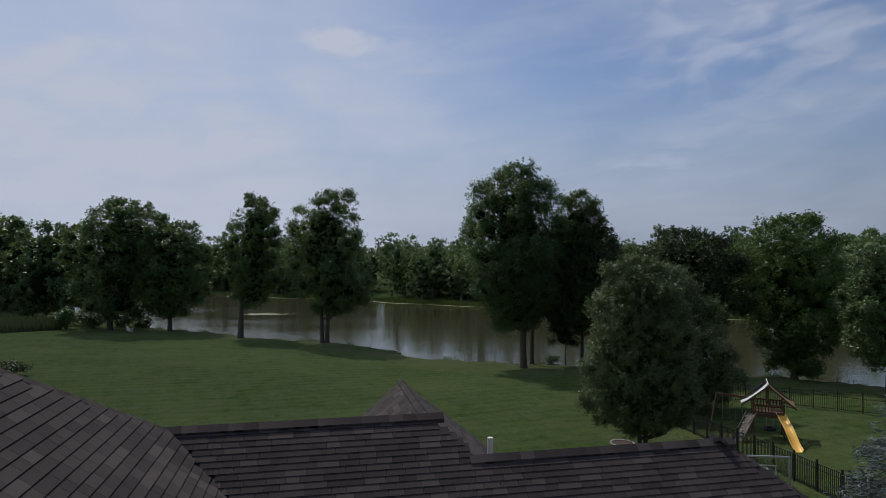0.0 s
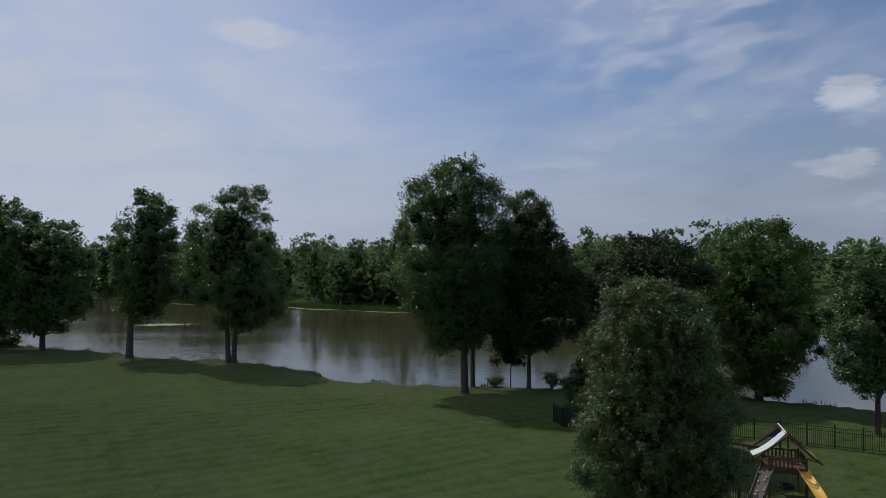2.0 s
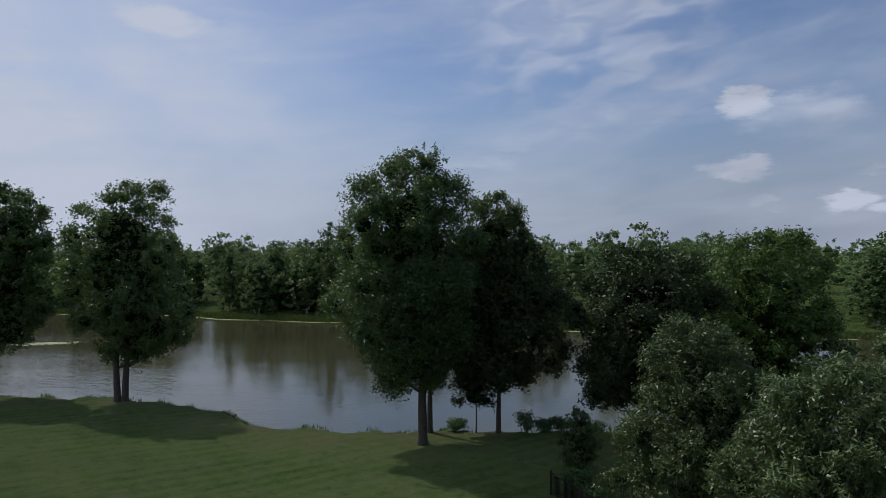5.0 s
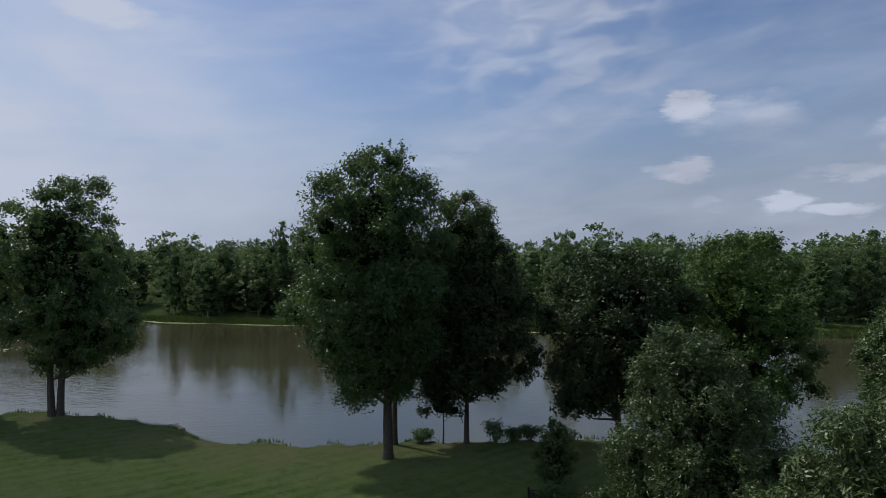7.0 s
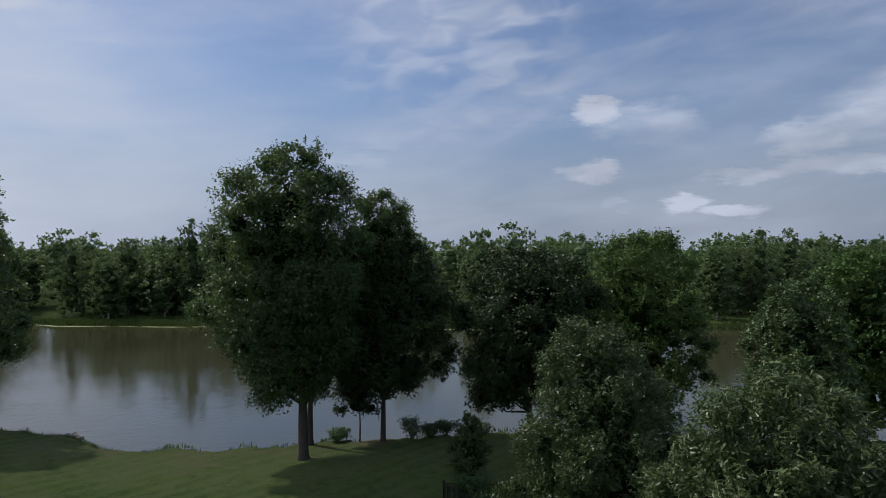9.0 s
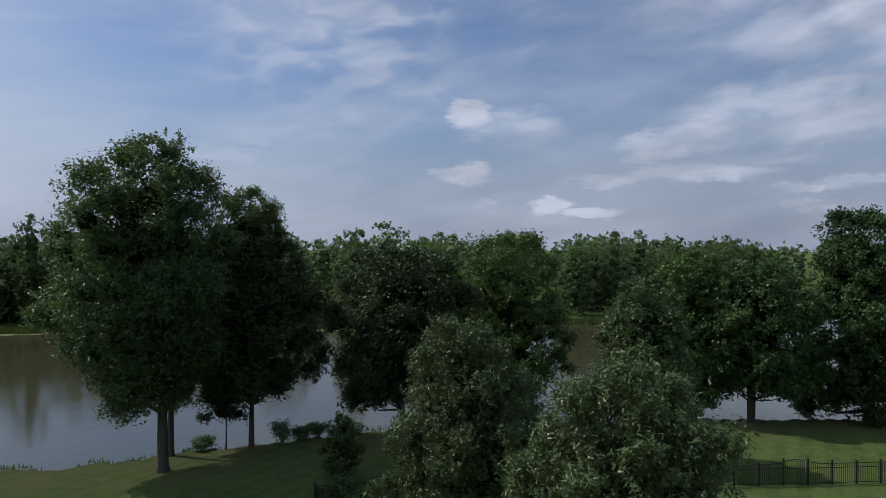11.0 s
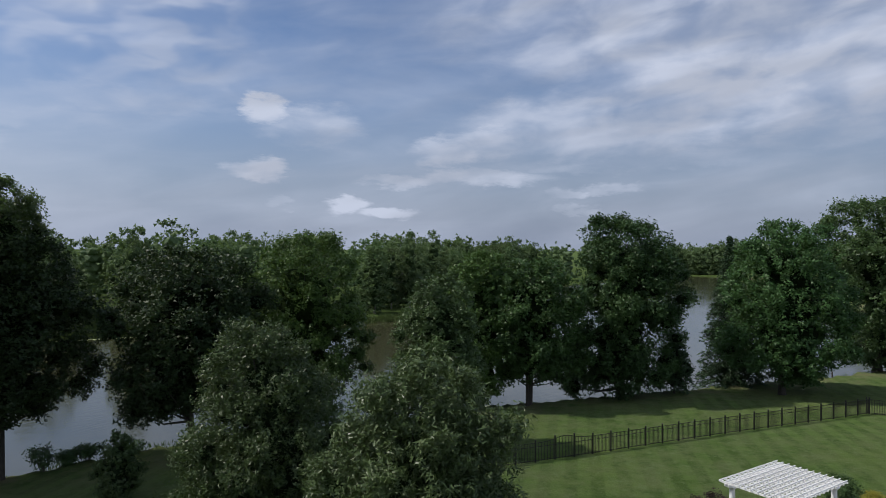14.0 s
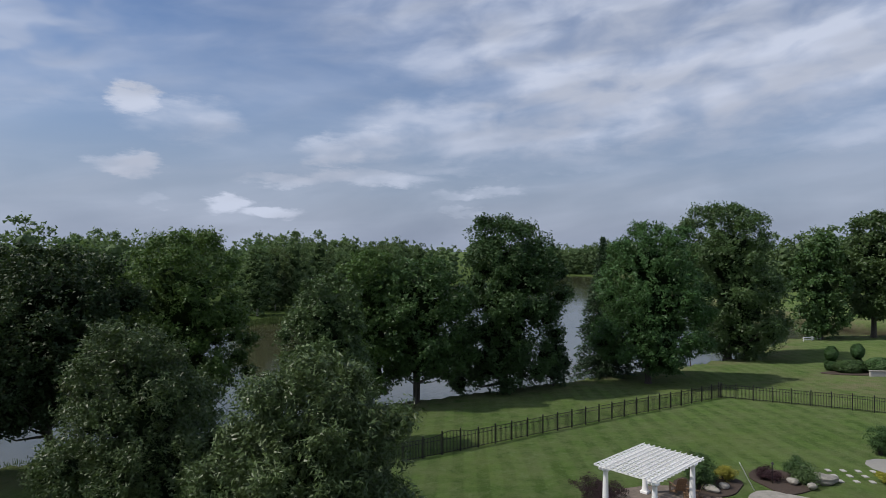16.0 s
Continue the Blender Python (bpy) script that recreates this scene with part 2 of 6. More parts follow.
def ground_mat():
    m, N, L, b = mat("lawn")
    tc = N.new("ShaderNodeTexCoord").outputs["Object"]
    at = N.new("ShaderNodeAttribute")
    at.attribute_name = "zones"
    sep = N.new("ShaderNodeSeparateColor")
    L.new(at.outputs["Color"], sep.inputs[0])
    # mown stripes, two directions
    def stripes(rot, width):
        mp = N.new("ShaderNodeMapping")
        mp.inputs["Rotation"].default_value = (0, 0, radians(rot))
        L.new(tc, mp.inputs["Vector"])
        wv = N.new("ShaderNodeTexWave")
        wv.wave_type, wv.bands_direction = "BANDS", "X"
        wv.inputs["Scale"].default_value = math.pi / 10 / width   # one pair of stripes is 2 widths
        wv.inputs["Distortion"].default_value, wv.inputs["Detail"].default_value = 1.0, 2
        wv.inputs["Detail Scale"].default_value = 0.6
        L.new(mp.outputs[0], wv.inputs["Vector"])
        return wv.outputs["Fac"]
    fine, med, big = noise_node(N, L, tc, 9, 8, 0.75), noise_node(N, L, tc, 0.7, 6), noise_node(N, L, tc, 0.09, 4)
    grass = ramp(N, L, med, [(0.30, (0.036, 0.060, 0.015)), (0.70, (0.076, 0.106, 0.032))])
    grass = mixc(N, L, 0.4, grass, ramp(N, L, fine, [(0.3, (0.026, 0.049, 0.010)), (0.72, (0.086, 0.132, 0.037))]))
    worn = ramp(N, L, noise_node(N, L, tc, 0.16, 5, 0.6), [(0.34, (0.35, 0.35, 0.35)), (0.62, (1, 1, 1))])
    pale = mixc(N, L, 1.0, ramp(N, L, stripes(69, 1.5), [(0.36, (0, 0, 0)), (0.64, (0.62, 0.62, 0.62))]), worn, "MULTIPLY")
    grass = mixc(N, L, pale, grass, (0.088, 0.134, 0.036))
    grass = mixc(N, L, ramp(N, L, stripes(-24, 1.6), [(0.36, (0, 0, 0)), (0.64, (0.22, 0.22, 0.22))]), grass, (0.040, 0.072, 0.016))
    dry = ramp(N, L, big, [(0.45, (0, 0, 0)), (0.70, (0.75, 0.75, 0.75))])
    grass = mixc(N, L, dry, grass, (0.112, 0.135, 0.044))
    grass = mixc(N, L, ramp(N, L, noise_node(N, L, tc, 0.42, 8, 0.74), [(0.42, (0, 0, 0)), (0.64, (0.75, 0.75, 0.75))]), grass, (0.098, 0.114, 0.050))
    grass = mixc(N, L, ramp(N, L, noise_node(N, L, tc, 2.2, 6, 0.7), [(0.52, (0, 0, 0)), (0.70, (0.6, 0.6, 0.6))]), grass, (0.108, 0.140, 0.062))
    grass = mixc(N, L, ramp(N, L, noise_node(N, L, tc, 1.3, 5, 0.65), [(0.30, (0.5, 0.5, 0.5)), (0.46, (0, 0, 0))]), grass, (0.030, 0.055, 0.014))
    patchy = ramp(N, L, noise_node(N, L, tc, 0.35, 7, 0.7), [(0.42, (0, 0, 0)), (0.62, (1, 1, 1))])
    dirtmask = N.new("ShaderNodeMath")
    dirtmask.operation = "MULTIPLY"
    L.new(sep.outputs[0], dirtmask.inputs[0])
    L.new(patchy, dirtmask.inputs[1])
    c = mixc(N, L, dirtmask.outputs[0], grass, (0.118, 0.106, 0.060))
    wild = ramp(N, L, noise_node(N, L, tc, 0.25, 7), [(0.3, (0.044, 0.072, 0.020)), (0.7, (0.085, 0.122, 0.036))])
    c = mixc(N, L, 1.0, c, (1.42, 1.48, 1.56), "MULTIPLY")
    c = mixc(N, L, sep.outputs[1], c, wild)
    c = mixc(N, L, sep.outputs[2], c, (0.035, 0.030, 0.020))
    L.new(c, b.inputs["Base Color"])
    b.inputs["Roughness"].default_value = 1.0
    b.inputs["Specular IOR Level"].default_value = 0.03
    b.inputs["Diffuse Roughness"].default_value = 1.0
    bump(N, L, b, fine, 1.0, 0.24)
    return m


def water_mat():
    m, N, L, b = mat("water")
    tc = N.new("ShaderNodeTexCoord").outputs["Object"]
    mp = N.new("ShaderNodeMapping")
    mp.inputs["Scale"].default_value = (0.6, 1.6, 1)
    mp.inputs["Rotation"].default_value = (0, 0, radians(25))
    L.new(tc, mp.inputs["Vector"])
    f1 = noise_node(N, L, mp.outputs[0], 1.1, 4, 0.5)
    f2 = noise_node(N, L, tc, 0.06, 4, 0.5)
    L.new(ramp(N, L, f2, [(0.3, (0.040, 0.041, 0.022)), (0.7, (0.050, 0.050, 0.029))]), b.inputs["Base Color"])
    r = N.new("ShaderNodeMapRange")
    r.inputs["To Min"].default_value, r.inputs["To Max"].default_value = 0.04, 0.13
    L.new(f2, r.inputs["Value"])
    L.new(r.outputs[0], b.inputs["Roughness"])
    b.inputs["IOR"].default_value = 1.6
    calm = ramp(N, L, noise_node(N, L, mp.outputs[0], 0.045, 4), [(0.38, (0.25, 0.25, 0.25)), (0.62, (1, 1, 1))])
    sx = N.new("ShaderNodeSeparateXYZ")
    L.new(tc, sx.inputs[0])
    wind = N.new("ShaderNodeMapRange")              # the breeze ruffles the wide reach upstream
    wind.inputs["From Min"].default_value, wind.inputs["From Max"].default_value = -5.0, -40.0
    wind.inputs["To Min"].default_value, wind.inputs["To Max"].default_value = 1.0, 2.6
    L.new(sx.outputs["X"], wind.inputs["Value"])
    calm = mixc(N, L, 1.0, calm, wind.outputs[0], "MULTIPLY")
    ht = N.new("ShaderNodeMath")
    ht.operation = "MULTIPLY"
    L.new(f1, ht.inputs[0])
    L.new(calm, ht.inputs[1])
    bump(N, L, b, ht.outputs[0], 0.30, 0.085)
    return m


def shingle_mat():
    m, N, L, b = mat("asphalt_shingle")
    tc = N.new("ShaderNodeTexCoord").outputs["Object"]
    oi = N.new("ShaderNodeObjectInfo").outputs["Random"]
    g = N.new("ShaderNodeNewGeometry").outputs["Random Per Island"]
    ad = N.new("ShaderNodeMath")
    ad.operation = "ADD"
    L.new(oi, ad.inputs[0])
    L.new(g, ad.inputs[1])
    fr = N.new("ShaderNodeMath")
    fr.operation = "FRACT"
    L.new(ad.outputs[0], fr.inputs[0])
    c = ramp(N, L, fr.outputs[0], [(0.0, (0.010, 0.009, 0.010)), (0.35, (0.025, 0.021, 0.022)), (0.75, (0.042, 0.035, 0.035)), (1.0, (0.078, 0.065, 0.061))])
    fine = noise_node(N, L, tc, 160, 3, 0.8)
    big = noise_node(N, L, tc, 1.3, 5)
    c = mixc(N, L, 0.25, c, ramp(N, L, fine, [(0.3, (0.02, 0.017, 0.018)), (0.7, (0.12, 0.102, 0.10))]))
    c = mixc(N, L, 0.2, c, ramp(N, L, big, [(0.35, (0.035, 0.029, 0.030)), (0.65, (0.095, 0.08, 0.078))]))
    L.new(c, b.inputs["Base Color"])
    b.inputs["Roughness"].default_value = 0.95
    b.inputs["Specular IOR Level"].default_value = 0.15
    bump(N, L, b, fine, 0.5, 0.004)
    return m


M_LAWN, M_WATER, M_SHINGLE = ground_mat(), water_mat(), shingle_mat()
M_LEAF_OAK = leaf_mat("leaf_oak", (0.025, 0.058, 0.020), (0.058, 0.113, 0.036), (0.120, 0.195, 0.068), 0.45, 0.40, gloss=0.48)
M_LEAF_DEEP = leaf_mat("leaf_deep", (0.014, 0.034, 0.011), (0.030, 0.064, 0.019), (0.062, 0.108, 0.034), 0.5, 0.16)
M_LEAF_MAPLE = leaf_mat("leaf_maple", (0.025, 0.058, 0.019), (0.046, 0.100, 0.031), (0.084, 0.156, 0.048))
M_LEAF_WILLOW = leaf_mat("leaf_willow", (0.022, 0.050, 0.016), (0.054, 0.100, 0.030), (0.142, 0.208, 0.078), 0.42, 0.17, gloss=0.33)
M_LEAF_SAGE = leaf_mat("leaf_sage", (0.020, 0.045, 0.014), (0.047, 0.088, 0.027), (0.098, 0.152, 0.056), 0.45, 0.18, gloss=0.30)
# maple leaf darkened, so the colour carries the shade of backlit crowns
M_LEAF_BACKLIT = leaf_mat("leaf_backlit", (0.010, 0.022, 0.008), (0.020, 0.038, 0.012), (0.038, 0.062, 0.020), 0.55, 0.12)
M_LEAF_PALE = leaf_mat("leaf_pale", (0.036, 0.078, 0.018), (0.066, 0.124, 0.029), (0.110, 0.178, 0.045))
# distant leaves, their colour lightened to stand in for haze
M_LEAF_FAR_HAZE = leaf_mat("leaf_far_haze", (0.066, 0.110, 0.048), (0.098, 0.154, 0.064), (0.140, 0.204, 0.086), 0.6, 0.36, 1.9)
M_LEAF_SPRUCE = leaf_mat("leaf_spruce", (0.060, 0.085, 0.085), (0.110, 0.140, 0.145), (0.20, 0.24, 0.25), 0.6, 0.05)
M_LEAF_FIR = leaf_mat("leaf_fir", (0.014, 0.033, 0.015), (0.025, 0.055, 0.024), (0.044, 0.086, 0.037), 0.6, 0.05)
M_LEAF_YELLOW = leaf_mat("leaf_yellow", (0.16, 0.17, 0.02), (0.27, 0.27, 0.03), (0.40, 0.38, 0.06))
M_LEAF_RED = leaf_mat("leaf_burgundy", (0.022, 0.010, 0.014), (0.036, 0.014, 0.020), (0.060, 0.024, 0.034))
M_REED_GREY = leaf_mat("leaf_reed_grey", (0.030, 0.045, 0.022), (0.055, 0.072, 0.040), (0.095, 0.108, 0.070), 0.7, 0.2)
M_LILY = leaf_mat("leaf_lily", (0.12, 0.15, 0.06), (0.19, 0.22, 0.10), (0.28, 0.31, 0.16), 0.5, 0.1)
M_REED = leaf_mat("leaf_reed", (0.030, 0.050, 0.014), (0.052, 0.078, 0.022), (0.085, 0.115, 0.038), 0.7, 0.25)


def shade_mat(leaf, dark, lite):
    """The dense inner foliage of a crown, with the shade in there painted as dark colour."""
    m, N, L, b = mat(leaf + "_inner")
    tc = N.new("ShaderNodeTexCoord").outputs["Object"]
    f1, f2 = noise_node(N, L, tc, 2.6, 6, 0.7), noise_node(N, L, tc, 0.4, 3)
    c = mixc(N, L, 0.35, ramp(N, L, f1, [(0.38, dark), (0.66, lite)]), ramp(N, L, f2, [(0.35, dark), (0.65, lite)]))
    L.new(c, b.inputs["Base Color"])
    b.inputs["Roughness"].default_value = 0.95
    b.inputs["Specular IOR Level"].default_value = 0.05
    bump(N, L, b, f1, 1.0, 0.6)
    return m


# shade inside each crown, put into darkened versions of the leaf colours
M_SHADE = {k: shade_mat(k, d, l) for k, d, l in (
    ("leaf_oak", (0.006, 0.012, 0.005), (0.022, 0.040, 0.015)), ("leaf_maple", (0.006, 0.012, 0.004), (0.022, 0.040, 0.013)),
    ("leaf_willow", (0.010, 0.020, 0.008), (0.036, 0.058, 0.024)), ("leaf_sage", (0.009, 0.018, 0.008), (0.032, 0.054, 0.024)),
    ("leaf_deep", (0.004, 0.009, 0.003), (0.015, 0.028, 0.010)), ("leaf_backlit", (0.004, 0.008, 0.003), (0.012, 0.022, 0.008)), ("leaf_pale", (0.009, 0.018, 0.005), (0.036, 0.062, 0.015)),
    ("leaf_far_haze", (0.022, 0.040, 0.016), (0.072, 0.112, 0.042)), ("leaf_fir", (0.005, 0.011, 0.006), (0.016, 0.034, 0.015)))}
M_BARK = bark_mat("bark", (0.030, 0.026, 0.022), (0.085, 0.075, 0.062))
M_BARK_PALE = bark_mat("bark_pale", (0.14, 0.13, 0.11), (0.36, 0.34, 0.30))
M_FENCE = plain("black_aluminium", (0.012, 0.012, 0.013), 0.4, 0.0, 0.2)
M_WHITE = plain("white_vinyl", (0.80, 0.80, 0.80), 0.4, 0.0, 0.04, 3, 0.02)
M_BRICK = plain("house_brick", (0.26, 0.15, 0.11), 0.9)
M_WOOD = plain("stained_cedar", (0.075, 0.036, 0.02), 0.7, 0.0, 0.35, 12, 0.3)
M_WOOD_GREY = plain("weathered_wood", (0.085, 0.072, 0.062), 0.8, 0.0, 0.35, 12, 0.3)
M_SLIDE = plain("yellow_plastic", (0.72, 0.42, 0.08), 0.3, 0.0, 0.06, 2, 0.0)
M_TARP = plain("white_tarp", (0.50, 0.55, 0.58), 0.5, 0.0, 0.08, 3, 0.05)
M_TARP_BLUE = plain("blue_tarp", (0.06, 0.12, 0.25), 0.5, 0.0, 0.1, 3, 0.05)
M_RUBBER = plain("black_rubber", (0.012, 0.012, 0.012), 0.7)
M_STONE = plain("grey_stone", (0.24, 0.225, 0.20), 0.85, 0.0, 0.3, 3, 0.6)
M_METAL = plain("grey_metal", (0.42, 0.43, 0.45), 0.4, 0.7, 0.1)
M_PVC = plain("white_pvc", (0.70, 0.68, 0.62), 0.45, 0.0, 0.08)
M_MULCH = plain("mulch", (0.045, 0.030, 0.022), 0.95, 0.0, 0.5, 20, 0.8)
M_WOOD_TAN = plain("tan_wood", (0.20, 0.12, 0.065), 0.7, 0.0, 0.3, 10, 0.3)
M_RIM = plain("orange_rim", (0.55, 0.12, 0.03), 0.4)
M_PATIO = plain("brown_pavers", (0.13, 0.105, 0.085), 0.9, 0.0, 0.35, 4, 0.5)
M_SLAB = plain("pale_slab", (0.34, 0.33, 0.31), 0.85, 0.0, 0.15, 5, 0.3)
M_CANVAS = plain("grey_canvas", (0.20, 0.195, 0.18), 0.8, 0.0, 0.1, 3, 0.1)


def glass_mat(name, tint):
    m, N, L, b = mat(name)
    b.inputs["Base Color"].default_value = (*tint, 1)
    b.inputs["Transmission Weight"].default_value, b.inputs["Roughness"].default_value = 1.0, 0.05
    return m


M_GLASS_DARK = glass_mat("clear_acrylic", (0.85, 0.88, 0.9))

# ---- helpers for building ----
def part(name, bm, material, parent=None, label=""):
    """Links a bmesh as one mesh object, under a thing where one is given."""
    me = bpy.data.meshes.new(name)
    bm.to_mesh(me)
    bm.free()
    me.materials.append(material)
    ob = new(name, me)
    if parent is not None:
        ob.parent = parent
    if label:
        tagged(ob, label)
    return ob


def raw(name, verts, faces, material, parent=None, smooth=False, more=None):
    """A mesh object from arrays of places and faces; more: smooth faces of another corner count."""
    me = bpy.data.meshes.new(name)
    verts, faces = np.asarray(verts, dtype=np.float32), np.asarray(faces, dtype=np.int32)
    me.vertices.add(len(verts))
    me.vertices.foreach_set("co", verts.ravel())
    n, k = faces.shape
    corners, total, soft_faces = faces.ravel(), np.full(n, k, dtype=np.int32), np.full(n, bool(smooth))
    if more is not None:
        corners = np.concatenate([corners, np.asarray(more, dtype=np.int32).ravel()])
        total = np.concatenate([total, np.full(len(more), 3, dtype=np.int32)])
        soft_faces = np.concatenate([soft_faces, np.ones(len(more), dtype=bool)])
    me.loops.add(len(corners))
    me.loops.foreach_set("vertex_index", corners)
    me.polygons.add(len(total))
    me.polygons.foreach_set("loop_start", (np.cumsum(total) - total).astype(np.int32))
    me.polygons.foreach_set("loop_total", total)
    me.polygons.foreach_set("use_smooth", soft_faces)
    me.update(calc_edges=True)
    me.materials.append(material)
    ob = new(name, me)
    if parent is not None:
        ob.parent = parent
    return ob


def thing(name, m, label, category, group="", kind=""):
    ob = new(name)
    ob.matrix_world = m
    return tagged(ob, label, category, group, kind)


def add_box(bm, size, m=None, bevel=0.0):
    """A box of that size round the origin of m."""
    g = bmesh.ops.create_cube(bm, size=1.0)
    vs = g["verts"]
    bmesh.ops.scale(bm, vec=size, verts=vs)
    if bevel:
        es = list({e for v in vs for e in v.link_edges})
        r = bmesh.ops.bevel(bm, geom=es, offset=bevel, segments=1, affect="EDGES")
        vs = list({v for f in r["faces"] for v in f.verts} | {v for v in vs if v.is_valid})
    if m is not None:
        bmesh.ops.transform(bm, matrix=m, verts=[v for v in vs if v.is_valid])
    return vs


def add_rod(bm, a, b, r1, r2=None, sides=8):
    """A rod between two places."""
    a, b = Vector(a), Vector(b)
    d = b - a
    m = Matrix.Translation((a + b) / 2) @ d.to_track_quat("Z", "Y").to_matrix().to_4x4()
    bmesh.ops.create_cone(bm, cap_ends=True, segments=sides, radius1=r1, radius2=r1 if r2 is None else r2, depth=d.length, matrix=m)


def smooth01(a, b, x):
    t = np.clip((np.asarray(x, dtype=float) - a) / (b - a), 0, 1)
    return t * t * (3 - 2 * t)


# ---- ground and water ----
NEAR_BANK = [(-400, 330), (-160, 205), (-100, 160), (-75, 132), (-58, 117), (-46, 106), (-35, 101.5), (-30, 96.5), (-18, 92), (-11, 88.0),
             (-6, 82.8), (-2, 77), (4, 73.2), (9, 71.6), (16, 70), (25, 65.5), (36, 60), (45, 54), (51.5, 50), (57, 45.5), (65, 38.8),
             (73, 33.2), (81, 27), (87.5, 23), (94, 18), (113, 12), (122, 5.5), (128, -6), (138, -14), (150, -2), (200, 25), (300, 50), (400, 62)]
FAR_BANK = [(400, 100), (365, 112), (250, 128), (160, 122), (118, 108), (109, 107.5), (100, 111.5), (76, 123), (54, 136), (37, 147), (16, 159),
            (8, 163.5), (-14, 176), (-28, 189), (-58, 199), (-80, 214), (-140, 270), (-300, 420)]


def seg_dist(px, py, line):
    best = np.full(px.shape, 1e9)
    for (ax, ay), (bx, by) in zip(line[:-1], line[1:]):
        dx, dy = bx - ax, by - ay
        t = np.clip(((px - ax) * dx + (py - ay) * dy) / (dx * dx + dy * dy), 0, 1)
        best = np.minimum(best, np.hypot(px - ax - t * dx, py - ay - t * dy))
    return best


def in_water(px, py):
    poly = NEAR_BANK + FAR_BANK
    inside = np.zeros(px.shape, dtype=bool)
    for (ax, ay), (bx, by) in zip(poly, poly[1:] + poly[:1]):
        if ay != by:
            cross = ((ay > py) != (by > py)) & (px < (bx - ax) * (py - ay) / (by - ay) + ax)
            inside ^= cross
    return inside


def wobble(px, py):
    """Small irregular bays along the water's edge."""
    return 0.55 * np.sin(px * 0.9 + 1.3 * np.sin(py * 0.55)) * np.sin(py * 0.7 + 0.5) + 0.3 * np.sin(px * 2.3 + py * 1.7)


def heights(px, py):
    px, py = np.asarray(px, dtype=float), np.asarray(py, dtype=float)
    dn, df = seg_dist(px, py, NEAR_BANK), seg_dist(px, py, FAR_BANK)
    d = np.minimum(dn, df)
    water = in_water(px, py)
    sd = np.where(water, -d, d) + wobble(px, py) * smooth01(12, 0, d)
    w = smooth01(0.25, 0.75, df / (dn + df + 1e-6))      # 1 on the house's bank
    edge = w * (1.0 + 0.4 * smooth01(-8, 8, px) + 0.4 * smooth01(12, 26, px)) + (1 - w) * 0.45
    rise = w * 3.2 * np.tanh(np.maximum(sd, 0) * 0.055 / 3.2) + (1 - w) * 1.6 * smooth01(0, 60, sd)
    land = edge * smooth01(-0.15, 1.6, sd) + rise
    bed = np.maximum(-1.6, 0.5 * sd)
    z = np.where(sd > 0, land, bed)
    z += 0.05 * np.sin(px * 0.21 + 1) * np.sin(py * 0.17) * smooth01(2, 10, sd)
    return z, sd, w


def ground_z(x, y):
    return float(heights(np.array([x]), np.array([y]))[0][0])


def axis(parts):
    out = []
    for a, b, step in parts:
        out += list(np.arange(a, b, step))
    return np.array(out + [parts[-1][1]])


def build_ground():
    xs = axis([(-4000, -600, 340), (-600, -140, 20), (-140, -70, 3), (-70, 130, 1.0), (130, 220, 3), (220, 600, 20), (600, 4000, 340)])
    ys = axis([(-4000, -400, 360), (-400, -40, 20), (-40, 26, 2), (26, 112, 0.9), (112, 220, 1.6), (220, 500, 14), (500, 4000, 350)])
    X, Y = np.meshgrid(xs, ys)
    z, sd, w = heights(X.ravel(), Y.ravel())
    n, m = len(xs), len(ys)
    i = np.arange(n * m).reshape(m, n)
    faces = np.stack([i[:-1, :-1], i[:-1, 1:], i[1:, 1:], i[1:, :-1]], -1).reshape(-1, 4)
    ob = raw("ground", np.stack([X.ravel(), Y.ravel(), z], 1), faces, M_LAWN, smooth=True)
    col = np.zeros((n * m, 4), dtype=np.float32)
    col[:, 0] = smooth01(10, 1, sd) * w * 0.9            # worn, thin grass along the bank
    col[:, 0] = np.maximum(col[:, 0], np.exp(-((X.ravel() - 71) / 9) ** 2 - ((Y.ravel() - 8.5) / 6.5) ** 2))   # dry patch beyond the fence
    col[:, 1] = 1 - w                                   # rough meadow over the river
    col[:, 2] = smooth01(0.9, 0.2, sd)                  # mud at the water's edge
    col[:, 3] = 1
    at = ob.data.color_attributes.new("zones", "FLOAT_COLOR", "POINT")
    at.data.foreach_set("color", col.ravel())
    tagged(ob, "mown green lawn sloping down to a river bank", "ground", kind="structure")
    bm = bmesh.new()
    vs = [bm.verts.new((x, y, 0)) for x, y in ((-420, -60), (420, -60), (420, 450), (-420, 450))]
    bm.faces.new(vs)
    tagged(part("water", bm, M_WATER), "calm brown river water reflecting sky and trees", "river", kind="structure")


build_ground()

# ---- trees ----
def tube(path, radii, sides, V, F):
    """Adds a tapered tube along a path to the lists V and F."""
    path = np.asarray(path, dtype=float)
    base = len(V)
    for k, p in enumerate(path):
        d = path[min(k + 1, len(path) - 1)] - path[max(k - 1, 0)]
        d /= np.linalg.norm(d) + 1e-9
        a = np.cross(d, (0.3, 0.9, 0.1))
        a /= np.linalg.norm(a) + 1e-9
        b = np.cross(d, a)
        for s in range(sides):
            t = 2 * math.pi * s / sides
            V.append(p + radii[k] * (math.cos(t) * a + math.sin(t) * b))
    for k in range(len(path) - 1):
        for s in range(sides):
            q = (s + 1) % sides
            F.append((base + k * sides + s, base + k * sides + q, base + (k + 1) * sides + q, base + (k + 1) * sides + s))


